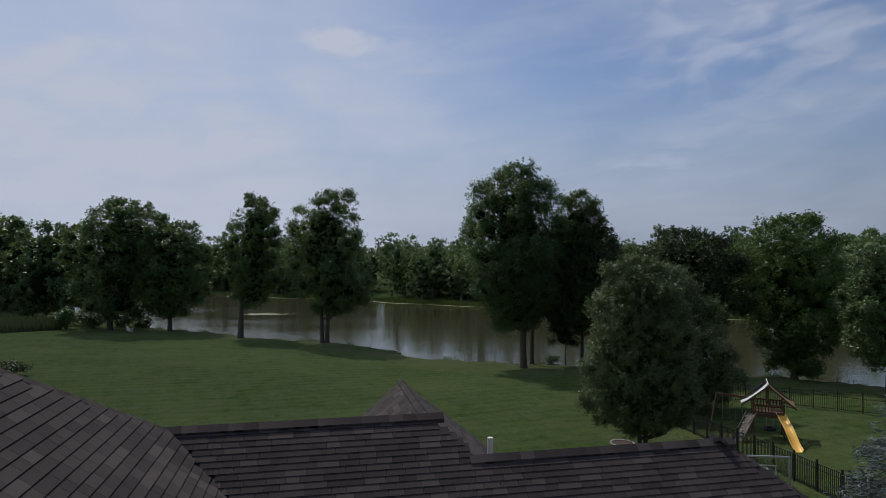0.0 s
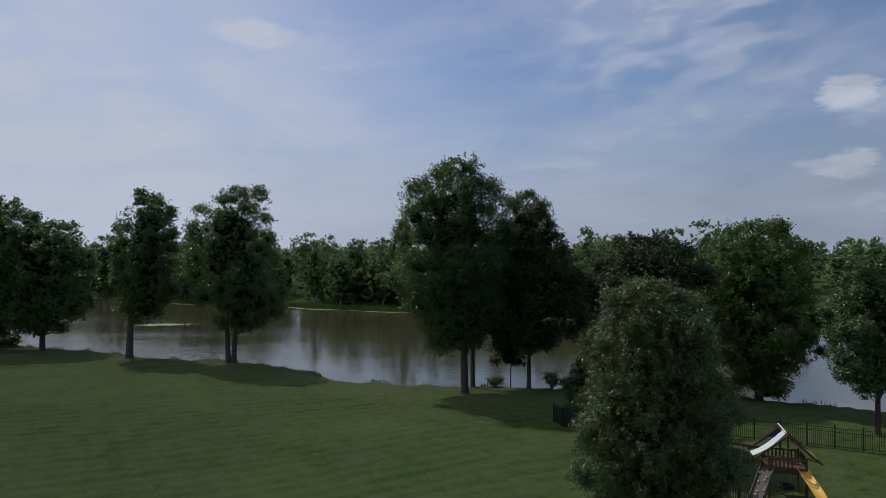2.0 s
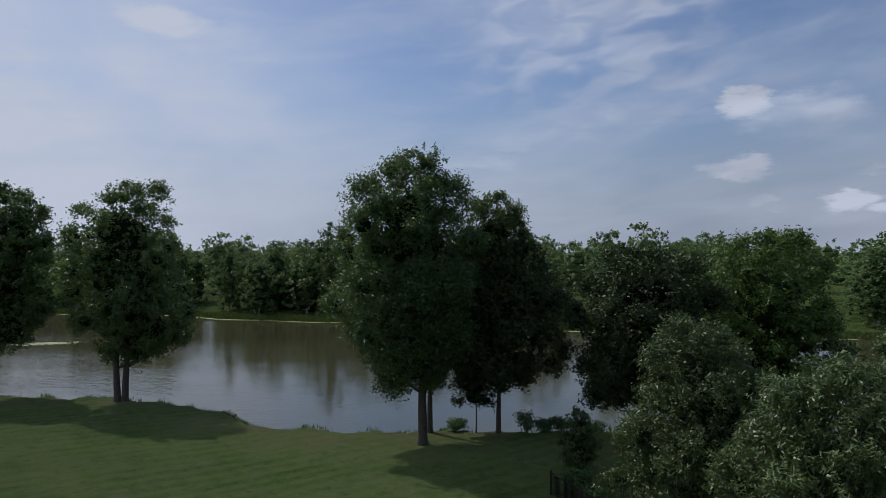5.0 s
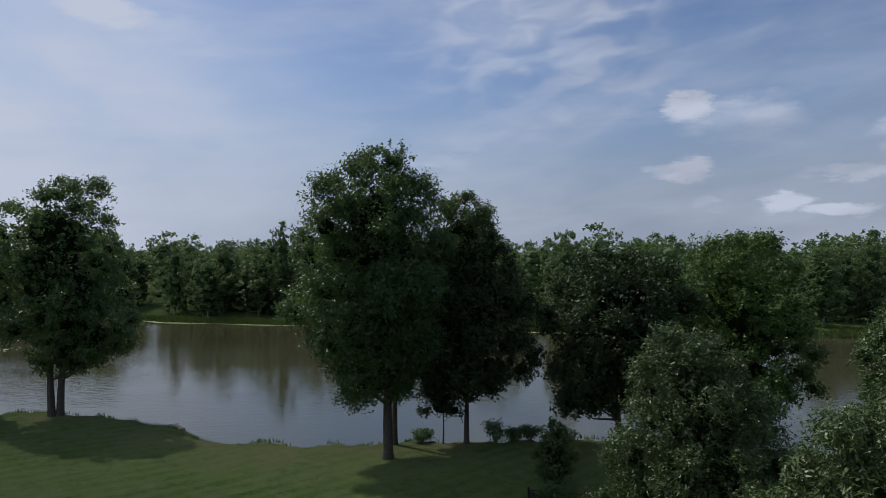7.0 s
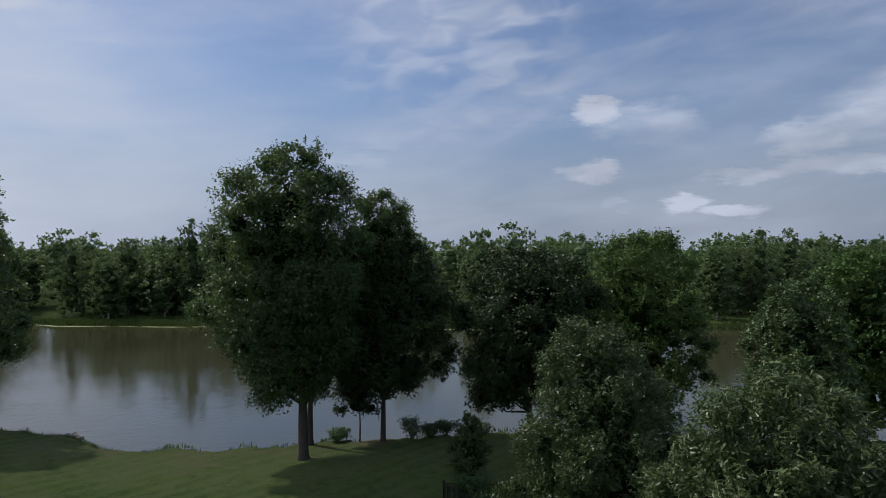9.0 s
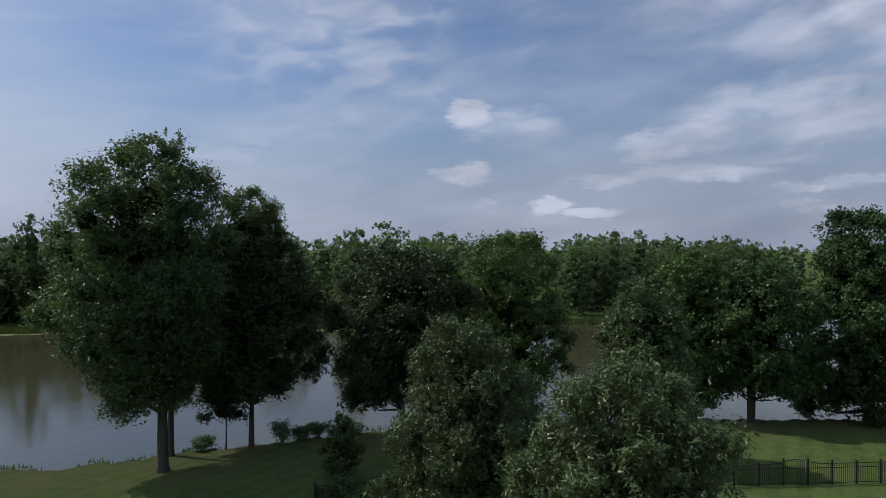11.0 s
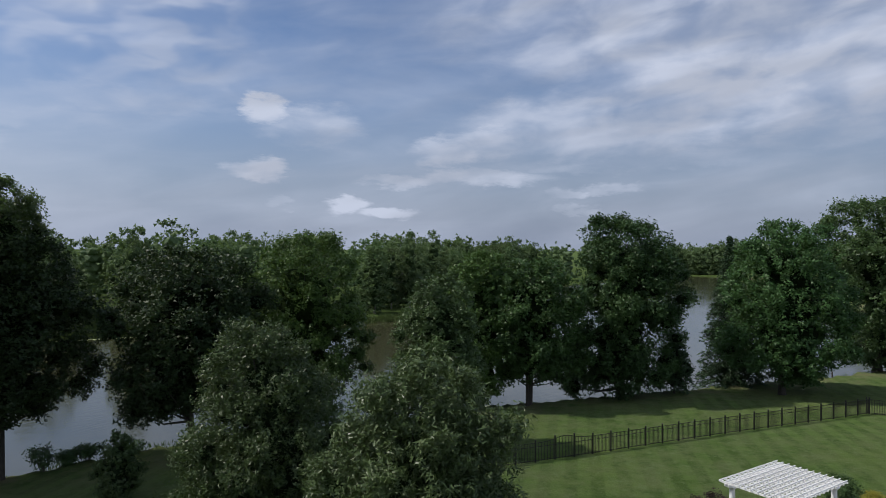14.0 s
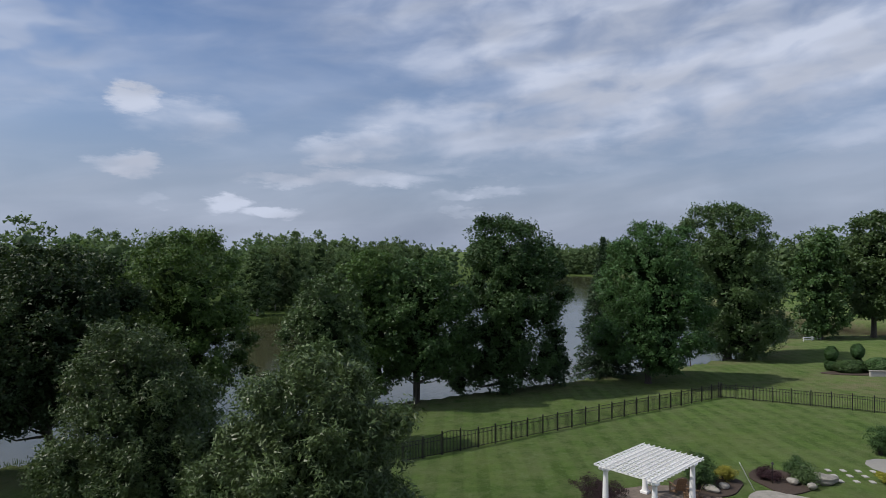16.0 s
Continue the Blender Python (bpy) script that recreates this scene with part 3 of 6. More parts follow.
PROFILES = {
    "oval": lambda h: math.sin(math.pi * min(1, 0.10 + 0.86 * h)) ** 0.6,
    "canopy": lambda h: (0.84 + 0.16 * math.sin(math.pi * h)) * (1 - 0.5 * max(0.0, (h - 0.6) / 0.4) ** 2),
    "crest": lambda h: (0.74 + 0.26 * math.sin(math.pi * min(1, h * 1.25))) * (1 - 0.78 * max(0.0, (h - 0.55) / 0.45) ** 1.7),
    "broad": lambda h: math.sin(math.pi * (0.22 + 0.73 * h)) ** 0.55,
}


def crown_leaves(rng, lobes, count, size, aspect, spread, per, core=0.35, subs=11, fill=0.38, shoot=0.18):
    """Leaf quads: most in clumps on the upper and outer side of each lobe, the rest filling the lobes."""
    cen = np.array([l[0] for l in lobes])
    rad = np.array([l[1] for l in lobes])
    mid = cen.mean(0)
    SC, SR, SW = [], [], []
    for c, r in zip(cen, rad):
        out = (c - mid) / (np.linalg.norm(c - mid) + 1e-6)
        for k in range(subs):
            d = rng.normal(size=3) + np.array([0, 0, 0.55]) + out * 0.7
            d /= np.linalg.norm(d)
            q, f = rng.uniform(0.26, 0.44), rng.uniform(0.62, 1.02)
            if rng.random() < shoot:          # a shoot standing out of the crown
                q, f = rng.uniform(0.14, 0.22), rng.uniform(1.05, 1.3)
            SC.append(c + d * r * f)
            SR.append(np.array([r[0] * q, r[1] * q, r[2] * q * 0.7]))
            SW.append((r[0] * r[1] * r[2]) ** 0.67 * q * q)
    cen2, rad2, w2 = np.array(SC), np.array(SR), np.array(SW)
    w1 = (rad[:, 0] * rad[:, 1] * rad[:, 2]) ** 0.67
    clumps = max(2, count // per)
    n1 = int(clumps * fill)
    p1 = rng.choice(len(cen), n1, p=w1 / w1.sum())
    p2 = rng.choice(len(cen2), clumps - n1, p=w2 / w2.sum())
    d = rng.normal(size=(clumps, 3))
    d /= np.linalg.norm(d, axis=1)[:, None]
    rho = core + (1.0 - core) * rng.random(clumps) ** 0.6
    rho[:n1] = 0.55 + 0.45 * rng.random(n1) ** 0.6
    c0 = np.concatenate([cen[p1], cen2[p2]])
    r0 = np.concatenate([rad[p1] * 0.9, rad2[p2]])
    c = c0 + d * r0 * rho[:, None]
    big = np.concatenate([cen[p1], np.repeat(cen, subs, 0)[p2]])
    out = c - big
    out /= np.linalg.norm(out, axis=1)[:, None] + 1e-6
    c, out = np.repeat(c, per, 0), np.repeat(out, per, 0)
    n = len(c)
    c = c + rng.normal(size=(n, 3)) * spread * np.array([1, 1, 0.6])
    nrm = out * 0.55 + rng.normal(size=(n, 3)) * 0.45 + np.array([0, 0, 0.6])
    nrm /= np.linalg.norm(nrm, axis=1)[:, None]
    t = rng.normal(size=(n, 3)) * 0.8 + out * 0.5
    t -= nrm * np.sum(t * nrm, 1)[:, None]
    t /= np.linalg.norm(t, axis=1)[:, None] + 1e-9
    b = np.cross(nrm, t)
    inner = (np.arange(n) < n1 * per)[:, None]
    L = size * (0.65 + 0.7 * rng.random(n))[:, None] * np.where(inner, 1.15, 1.0)
    W = L * aspect
    V = np.stack([c - t * L * 0.5, c + b * W * 0.5 + nrm * L * 0.06, c + t * L * 0.5, c - b * W * 0.5 + nrm * L * 0.06], 1).reshape(-1, 3)
    F = np.arange(4 * n).reshape(n, 4)
    return V, F


def shade_body(rng, lobes, scale, level=1):
    """Solid stand-ins for the dense twigs and leaves inside a crown: one knobbly body for each lobe."""
    bm = bmesh.new()
    bmesh.ops.create_icosphere(bm, subdivisions=level, radius=1.0)
    unit = np.array([v.co[:] for v in bm.verts])
    tris = np.array([[v.index for v in f.verts] for f in bm.faces])
    bm.free()
    V, F = [], []
    for k, (c, r) in enumerate(lobes):
        V.append(np.array(c) + unit * np.array(r) * scale * rng.uniform(0.78, 1.15, (len(unit), 1)))
        F.append(tris + k * len(unit))
    return np.concatenate(V), np.concatenate(F)


def crown_shape(levels):
    """Centre and half width of a crown at a height, from its levels (height, reach to one side, reach to the other)."""
    lv = sorted(levels)
    zs, lo, hi = ([l[k] for l in lv] for k in range(3))

    def at(z):
        a, b = np.interp(z, zs, lo), np.interp(z, zs, hi)
        return (a + b) / 2, (b - a) * 0.56
    return at, zs[0], zs[-1]


def plan_boughs(rng, levels, face, n, size, deep=0.92):
    """Boughs spread evenly over a crown: centre, radius. face: degrees of the axis along which the levels are given."""
    at, z0, z1 = crown_shape(levels)
    ca, sa = math.cos(radians(face)), math.sin(radians(face))
    zz = np.linspace(z0, z1, 60)
    wz = np.array([at(z)[1] for z in zz]) + 0.3
    out = []
    P = np.zeros((0, 3))
    for k in range(n):
        best, far = None, -1
        for j in range(9):
            z = float(rng.choice(zz, p=wz / wz.sum())) + rng.uniform(-0.2, 0.2)
            c, h = at(z)
            r = max(0.45, min(h * 0.95, size * rng.uniform(0.62, 1.25)))
            phi, rho = rng.uniform(0, 2 * math.pi), 0.4 + 0.62 * rng.random() ** 0.6
            rho *= rng.uniform(0.9, 1.12)
            u = c + max(0.0, h - r * 0.5) * rho * math.cos(phi)
            v = max(0.0, h * deep - r * 0.5) * rho * math.sin(phi)
            z = min(max(z, z0 + r * 0.4), z1 - r * 0.62)
            p = np.array([u * ca - v * sa, u * sa + v * ca, z])
            d = np.min(np.linalg.norm(P - p, axis=1)) / r if len(P) else 1.0
            if d > far:
                best, far = (p, r), d
        out.append(best)
        P = np.vstack([P, best[0]])
    return out


def shoot_leaves(rng, boughs, levels, face, count, size, aspect, per, spread, droop, length=0.62, rise=0.5, between=0.36):
    """Leaf triangles along short leafy shoots that stand out of each bough."""
    at, z0, z1 = crown_shape(levels)
    ca, sa = math.cos(radians(face)), math.sin(radians(face))
    cen, rad = np.array([b[0] for b in boughs]), np.array([b[1] for b in boughs])
    n = max(4, count // per)
    k = rng.choice(len(cen), n, p=rad ** 2 / np.sum(rad ** 2))
    mid = np.array([(at(z)[0] * ca, at(z)[0] * sa, z0 + 0.45 * (z1 - z0)) for z in cen[:, 2]])
    out = cen - mid
    out /= np.linalg.norm(out, axis=1)[:, None] + 1e-6
    d = out[k] * 0.75 + rng.normal(size=(n, 3)) * 0.8 + np.array([0, 0, 0.25])
    d /= np.linalg.norm(d, axis=1)[:, None]
    axis_ = d * 0.8 + rng.normal(size=(n, 3)) * 0.35 + np.array([0, 0, rise])
    axis_ /= np.linalg.norm(axis_, axis=1)[:, None]
    ln = rad[k] * length * rng.uniform(0.5, 1.15, n)
    start = cen[k] + d * (rad[k] * rng.uniform(0.30, 0.80, n))[:, None] * np.array([1, 1, 0.85])
    # the rest stands between the boughs, over the whole crown and inside it
    q = rng.permutation(n)[:int(n * between)]
    m = len(q)
    zz = np.linspace(z0, z1, 80)
    wz = np.array([at(z)[1] for z in zz]) + 0.25
    z = rng.choice(zz, m, p=wz / wz.sum()) + rng.uniform(-0.15, 0.15, m)
    ch = np.array([at(v) for v in z])
    phi = rng.uniform(0, 2 * math.pi, m)
    size_ = 1.0 / (0.4 + rad.mean())
    knob = np.sin(3 * phi + z * size_ * 1.9 + 2 * np.sin(z * size_)) * np.sin(z * size_ * 2.6 + 2 * np.sin(2 * phi))
    inner = rng.random(m) < 0.3
    rho = np.where(inner, rng.uniform(0.2, 0.65, m), (0.66 + 0.26 * rng.random(m)) * (1 + 0.16 * knob))
    hw = np.maximum(0.1, ch[:, 1])
    a, b = ch[:, 0] + hw * rho * np.cos(phi), hw * 0.92 * rho * np.sin(phi)
    start[q] = np.stack([a * ca - b * sa, a * sa + b * ca, z], 1)
    up = (z - z0) / (z1 - z0) - 0.35
    d[q] = np.stack([np.cos(phi) * ca - np.sin(phi) * sa, np.cos(phi) * sa + np.sin(phi) * ca, up], 1) + rng.normal(size=(m, 3)) * 0.35
    d[q] /= np.linalg.norm(d[q], axis=1)[:, None]
    axis_[q] = d[q] * 0.6 + rng.normal(size=(m, 3)) * 0.4 + np.array([0, 0, rise])
    axis_[q] /= np.linalg.norm(axis_[q], axis=1)[:, None]
    ln[q] = rad.mean() * length * rng.uniform(0.5, 1.0, m)
    big = np.ones(n)
    big[q] = np.where(inner, 1.5, 1.0)
    u = rng.random((n, per))
    sp = spread * (1.0 - 0.45 * u)[..., None]
    c = start[:, None] + axis_[:, None] * (u * ln[:, None])[..., None] + rng.normal(size=(n, per, 3)) * sp
    c = c.reshape(-1, 3)
    m = len(c)
    o = np.repeat(d, per, 0)
    nrm = o * 0.35 + rng.normal(size=(m, 3)) * 0.62 + np.array([0, 0, 0.55])
    nrm /= np.linalg.norm(nrm, axis=1)[:, None]
    t = rng.normal(size=(m, 3)) * 0.8 + np.repeat(axis_, per, 0) * 0.5 + np.array([0, 0, -droop])
    t -= nrm * np.sum(t * nrm, 1)[:, None]
    t /= np.linalg.norm(t, axis=1)[:, None] + 1e-9
    b = np.cross(nrm, t)
    L = size * (0.6 + 0.8 * rng.random(m))[:, None] * np.repeat(big, per)[:, None]
    W = L * aspect
    V = np.stack([c - t * L * 0.45 + b * W * 0.5, c - t * L * 0.45 - b * W * 0.5, c + t * L * 0.6], 1).reshape(-1, 3)
    return V, np.arange(3 * m).reshape(m, 3)


def crown_core(boughs, levels, face, scale=0.42):
    """Bodies that fill a crown's shaded inside as foliage: one in each bough and some up the middle."""
    at, z0, z1 = crown_shape(levels)
    ca, sa = math.cos(radians(face)), math.sin(radians(face))
    out = [(p, (r * scale, r * scale, r * scale * 0.9)) for p, r in boughs if p[2] < z0 + 0.72 * (z1 - z0)]
    for h in (0.14, 0.3, 0.46, 0.62, 0.74):
        z = z0 + (z1 - z0) * h
        c, w = at(z)
        w = min(w * 0.42, (z1 - z0) * 0.2)
        out.append(((c * ca, c * sa, z), (w, w, (z1 - z0) * 0.10)))
    return out


def tree_meshes(seed, levels, leaves, size, aspect, mat_leaf, mat_bark, trunk_r, face=0.0, boughs=46, bough=1.5, per=14, spread=0.16, droop=0.2, stems=1, limbs=14,
                foot=(0, 0), length=0.62, rise=0.5, core=0.42, level=2, deep=0.92):
    """The meshes of one tree at the origin: trunk with limbs, and crown."""
    rng = np.random.default_rng(seed)
    bl = plan_boughs(rng, levels, face, boughs, bough, deep)
    at, z0, z1 = crown_shape(levels)
    ca, sa = math.cos(radians(face)), math.sin(radians(face))
    V, F = [], []
    zt = z0 + (z1 - z0) * 0.86
    for s in range(stems):
        ox = (s - (stems - 1) / 2) * trunk_r * 2.1
        pts, rad = [], []
        for k in range(9):
            u = k / 8
            z = -0.25 + (zt + 0.25) * u
            c = at(z)[0] * smooth01(z0 * 0.6, zt, z) * 0.8 if z > 0 else 0.0
            wig = np.array([math.sin(u * 5 + seed + s), math.cos(u * 4 + seed), 0]) * 0.15 * u
            pts.append(np.array([c * ca + ox * (1 + 2.2 * u) + foot[0] * (1 - u), c * sa + 0.12 * ox + foot[1] * (1 - u), z]) + wig)
            rad.append(trunk_r * (1.0 - 0.84 * u) * (1.6 if k == 0 else 1.1 if u < 0.13 else 1.0))
        pts.insert(1, pts[0] * 0.72 + pts[1] * 0.28)
        rad.insert(1, trunk_r * 1.12)
        tube(pts, rad, 9, V, F)
        for j in rng.permutation(len(bl))[:limbs]:
            c, r = bl[j]
            away = math.hypot(c[0], c[1])
            za = min(max(c[2] - 0.75 * away - 0.4, z0 * 0.75), zt * 0.92)
            f = 1 + (za + 0.25) / (zt + 0.25) * 8
            q = min(8, int(f))
            a = pts[q] * (1 - (f - q)) + pts[q + 1] * (f - q)
            mid = (a + c) / 2 + np.array([0, 0, -0.06 * np.linalg.norm(c - a)]) + rng.normal(size=3) * 0.15
            r0 = max(0.015, trunk_r * (1 - 0.84 * (f - 1) / 8) * 0.48)
            tube([a, (a + mid) / 2, mid, c, c + (c - mid) * 0.3], [r0, r0 * 0.8, r0 * 0.55, r0 * 0.25, r0 * 0.06], 5, V, F)
    trunk = raw("trunk", V, F, mat_bark, smooth=True)
    V, F = shoot_leaves(rng, bl, levels, face, leaves, size, aspect, per, spread, droop, length, rise)
    V[:, 2] = np.maximum(V[:, 2], 0.05)
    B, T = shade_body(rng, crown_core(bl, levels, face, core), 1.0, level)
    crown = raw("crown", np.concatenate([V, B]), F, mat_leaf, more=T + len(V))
    # the inner bodies wear the painted shade colour
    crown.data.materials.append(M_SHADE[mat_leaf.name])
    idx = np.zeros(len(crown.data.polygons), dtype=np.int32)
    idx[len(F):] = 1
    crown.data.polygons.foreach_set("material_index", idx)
    return trunk, crown


def plain_levels(height, base, rx, shape):
    """Levels of a crown that is alike on all sides."""
    prof = PROFILES[shape]
    return [(base + (height - base) * h, -rx * prof(h), rx * prof(h)) for h in (0.0, 0.12, 0.3, 0.5, 0.68, 0.84, 0.94, 1.0)]


def tree(name, label, x, y, levels, leaves, size, mat_leaf, seed, category="tree", group="", aspect=0.7, mat_bark=None, trunk_r=0.3, **kw):
    """One tree with its crown's levels in metres."""
    t = thing(name, pose(x, y, ground_z(x, y)), label, category, group)
    trunk, crown = tree_meshes(seed, levels, leaves, size, aspect, mat_leaf, mat_bark or M_BARK, trunk_r, **kw)
    trunk.parent = crown.parent = t
    return t


def conifer(name, label, x, y, height, r, mat_leaf, seed, n=9000, size=0.28, group=""):
    """A spruce: tiers of drooping boughs."""
    rng = np.random.default_rng(seed)
    t = thing(name, pose(x, y, ground_z(x, y)), label, "conifer", group)
    V, F = [], []
    tube([(0, 0, -0.2), (0, 0, height * 0.5), (0, 0, height * 0.98)], [r * 0.07, r * 0.05, 0.01], 7, V, F)
    C, D = [], []
    for k in range(int(height * 5.5)):
        h = (k + rng.random()) / (height * 5.5)
        z0 = 0.04 * height + h * height * 0.95
        R = r * (1 - h) ** 0.9 * rng.uniform(0.8, 1.08) + 0.08
        for j in range(7):
            ang = rng.uniform(0, 2 * math.pi)
            dirv = np.array([math.cos(ang), math.sin(ang), -0.12])
            tube([(0, 0, z0), dirv * R * 0.9 + (0, 0, z0 - 0.05 * R)], [0.02, 0.006], 3, V, F)
            for q in range(max(3, int(R * 6))):
                u = (q + rng.random()) / max(3, int(R * 6))
                C.append(dirv * R * u + (0, 0, z0 - 0.18 * R * u * u) + rng.normal(size=3) * 0.07)
                D.append(dirv)
    raw("trunk", V, F, M_BARK, t)
    C, D = np.array(C), np.array(D)
    k = max(1, n // len(C))
    c, d = np.repeat(C, k, 0), np.repeat(D, k, 0)
    m = len(c)
    c = c + rng.normal(size=(m, 3)) * 0.09
    tt = d + rng.normal(size=(m, 3)) * 0.5
    tt /= np.linalg.norm(tt, axis=1)[:, None]
    b = np.cross(tt, rng.normal(size=(m, 3)))
    b /= np.linalg.norm(b, axis=1)[:, None]
    L = size * (0.6 + 0.7 * rng.random(m))[:, None]
    V = np.stack([c - tt * L * 0.4 + b * L * 0.13, c - tt * L * 0.4 - b * L * 0.13, c + tt * L * 0.6], 1).reshape(-1, 3)
    raw("needles", V, np.arange(3 * m).reshape(m, 3), mat_leaf, t)
    return t


def shrub(name, label, x, y, height, rx, mat_leaf, seed, leaves=1800, size=0.12, aspect=0.5, sink=0.0, ry=None, category="shrub", group=""):
    """A bush with several stems from the ground."""
    rng = np.random.default_rng(seed)
    t = thing(name, pose(x, y, ground_z(x, y) - sink), label, category, group)
    ry = ry or rx
    lb = []
    for k in range(9):
        a, rr = k * 2.4, rng.uniform(0.2, 0.62)
        s = rng.uniform(0.34, 0.5)
        lb.append(((math.cos(a) * rx * rr, math.sin(a) * ry * rr, height * rng.uniform(0.30, 0.72)), (rx * s, ry * s, height * s * 0.62)))
    lb.append(((0, 0, height * 0.5), (rx * 0.5, ry * 0.5, height * 0.45)))
    V, F = [], []
    for c, _ in lb:
        tube([(c[0] * 0.15, c[1] * 0.15, -0.05), (c[0] * 0.6, c[1] * 0.6, c[2] * 0.6), c], [0.025 * height ** 0.5, 0.018, 0.006], 5, V, F)
    raw("stems", V, F, M_BARK, t)
    V, F = crown_leaves(rng, lb, leaves, size, aspect, size * 0.9, 6)
    V[:, 2] = np.maximum(V[:, 2], 0.01)
    raw("foliage", V, F, mat_leaf, t)
    return t

# ---- the trees along the river and on the lawn ----
BANK = "bank trees"
tree("oak_tree", "tall oak with dense dark foliage on the river bank", 8.5, 65.9,
     [(21.4, -1.5, 1.2), (20.3, -3.4, 1.5), (19.2, -3.9, 2.2), (18.3, -5.2, 3.6), (16.4, -5.7, 3.8), (14.4, -5.4, 4.0), (12.5, -6.0, 4.2), (10.5, -6.6, 4.0), (8.5, -5.3, 3.2), (7.4, -5.2, 3.0), (6.0, -3.6, 2.5), (4.2, -2.6, 1.2)],
     120000, 0.165, M_LEAF_OAK, 11, group=BANK, trunk_r=0.34, face=-18, boughs=66, bough=1.5, limbs=22, spread=0.16, length=0.8, rise=0.6)
tree("oak_tree", "slim oak leaning away from its taller neighbour", 9.9, 69.4, [(18.9, 4.5, 6.0), (17.6, 3.1, 7.5), (16, 2.6, 7.6), (13, 1.8, 7.4), (10, 1.4, 6.8), (7.5, 1.5, 5.0)],
     36000, 0.17, M_LEAF_OAK, 12, group=BANK, trunk_r=0.22, face=-18, boughs=30, bough=1.3)
tree("maple_tree", "wide dark maple hanging over the water", 15.1, 67.7, [(15, -1.0, 2.0), (13.5, -2.5, 4.0), (11, -4, 4.4), (8, -4.5, 4.8), (6.3, -4.5, 5.2), (5.2, -4, 3.7), (4.2, -3.4, 2.6)],
     48000, 0.19, M_LEAF_BACKLIT, 13, group=BANK, trunk_r=0.2, face=-18, boughs=46, bough=1.5)
tree("sapling", "thin sapling under the dark maple", 13.4, 68.2, [(6.6, -0.6, 0.6), (5.5, -1.7, 1.5), (3.6, -2.0, 1.8), (2.2, -1.4, 1.0)], 5000, 0.17, M_LEAF_BACKLIT, 14, group=BANK, trunk_r=0.07, boughs=14, bough=0.7, limbs=6)
tree("poplar_tree", "leaning upright tree with a bare tip on the bank", -29.9, 93.8,
     [(21.4, 0.5, 1.4), (20.2, 0.0, 3.8), (18.9, -0.9, 4.6), (17.0, -1.8, 5.2), (14.5, -2.9, 5.4), (11.2, -2.4, 5.2), (8, -2.0, 4.6), (5.6, -0.9, 3.2), (4.6, -0.2, 1.8)],
     34000, 0.25, M_LEAF_OAK, 15, group=BANK, trunk_r=0.42, face=15, boughs=44, bough=1.35, spread=0.24, foot=(-0.6, 0))
poplar = scene.collection.objects["poplar_tree"]
V, F = [], []
tube([(-1.0, -0.3, 12.0), (-1.9, -0.4, 15.5), (-2.1, -0.4, 17.6), (-2.0, -0.4, 19.4)], [0.09, 0.06, 0.035, 0.01], 5, V, F)
tube([(-1.95, -0.4, 16.4), (-2.5, -0.5, 17.8)], [0.03, 0.008], 4, V, F)
tube([(-2.08, -0.4, 17.4), (-1.7, -0.3, 18.5)], [0.025, 0.008], 4, V, F)
raw("bare_branch", V, F, M_BARK_PALE, poplar)
tree("oak_tree", "twin-stemmed oak on the open bank", -16.9, 89.0,
     [(21.5, 1.2, 2.7), (20.7, -1.7, 4.1), (18.8, -3.8, 4.6), (16.8, -5.0, 4.6), (13.7, -5.5, 5.2), (10.6, -5.8, 6.2), (8.0, -3.5, 6.6), (6, -2.1, 6.8), (4.3, -1.3, 3.2)],
     46000, 0.235, M_LEAF_OAK, 16, group=BANK, trunk_r=0.30, stems=2, face=8, boughs=58, bough=1.5, spread=0.22, limbs=12)
tree("maple_tree", "dark rounded maple low over the water", 24.2, 61.2, [(13.9, -2.2, 1.5), (12.7, -3.5, 3.4), (11, -4.4, 4.3), (8.7, -5.0, 4.6), (7.1, -4.6, 4.5), (5.9, -5.3, 4.0), (4.3, -5.0, 2.2), (2.9, -4.4, -0.6)],
     52000, 0.19, M_LEAF_BACKLIT, 17, group=BANK, trunk_r=0.24, face=-30, boughs=50, bough=1.45)
tree("cottonwood_tree", "pale green cottonwood with foliage to the ground", 33.6, 59.6, [(15.2, -3.0, 1.5), (13.2, -4.4, 3.8), (10, -5.0, 4.3), (7, -5.0, 4.4), (4.5, -4.3, 4.4), (3.0, -3.2, 3.2), (1.6, -2.2, 2.3), (0.4, -1.9, 2.0)],
     56000, 0.19, M_LEAF_PALE, 18, group=BANK, trunk_r=0.3, face=-40, boughs=60, bough=1.35, rise=0.7)
tree("young_tree", "young upright tree on the bank beyond the fence", 33.1, 46.4, [(11.7, -0.8, 0.9), (10.6, -2.0, 1.7), (9, -2.6, 2.5), (7.4, -2.9, 2.8), (5.8, -3.0, 2.9), (4.2, -2.7, 2.7), (2.9, -1.4, 1.5)],
     38000, 0.155, M_LEAF_SAGE, 19, group=BANK, trunk_r=0.18, face=-56, boughs=44, bough=0.95, spread=0.13)
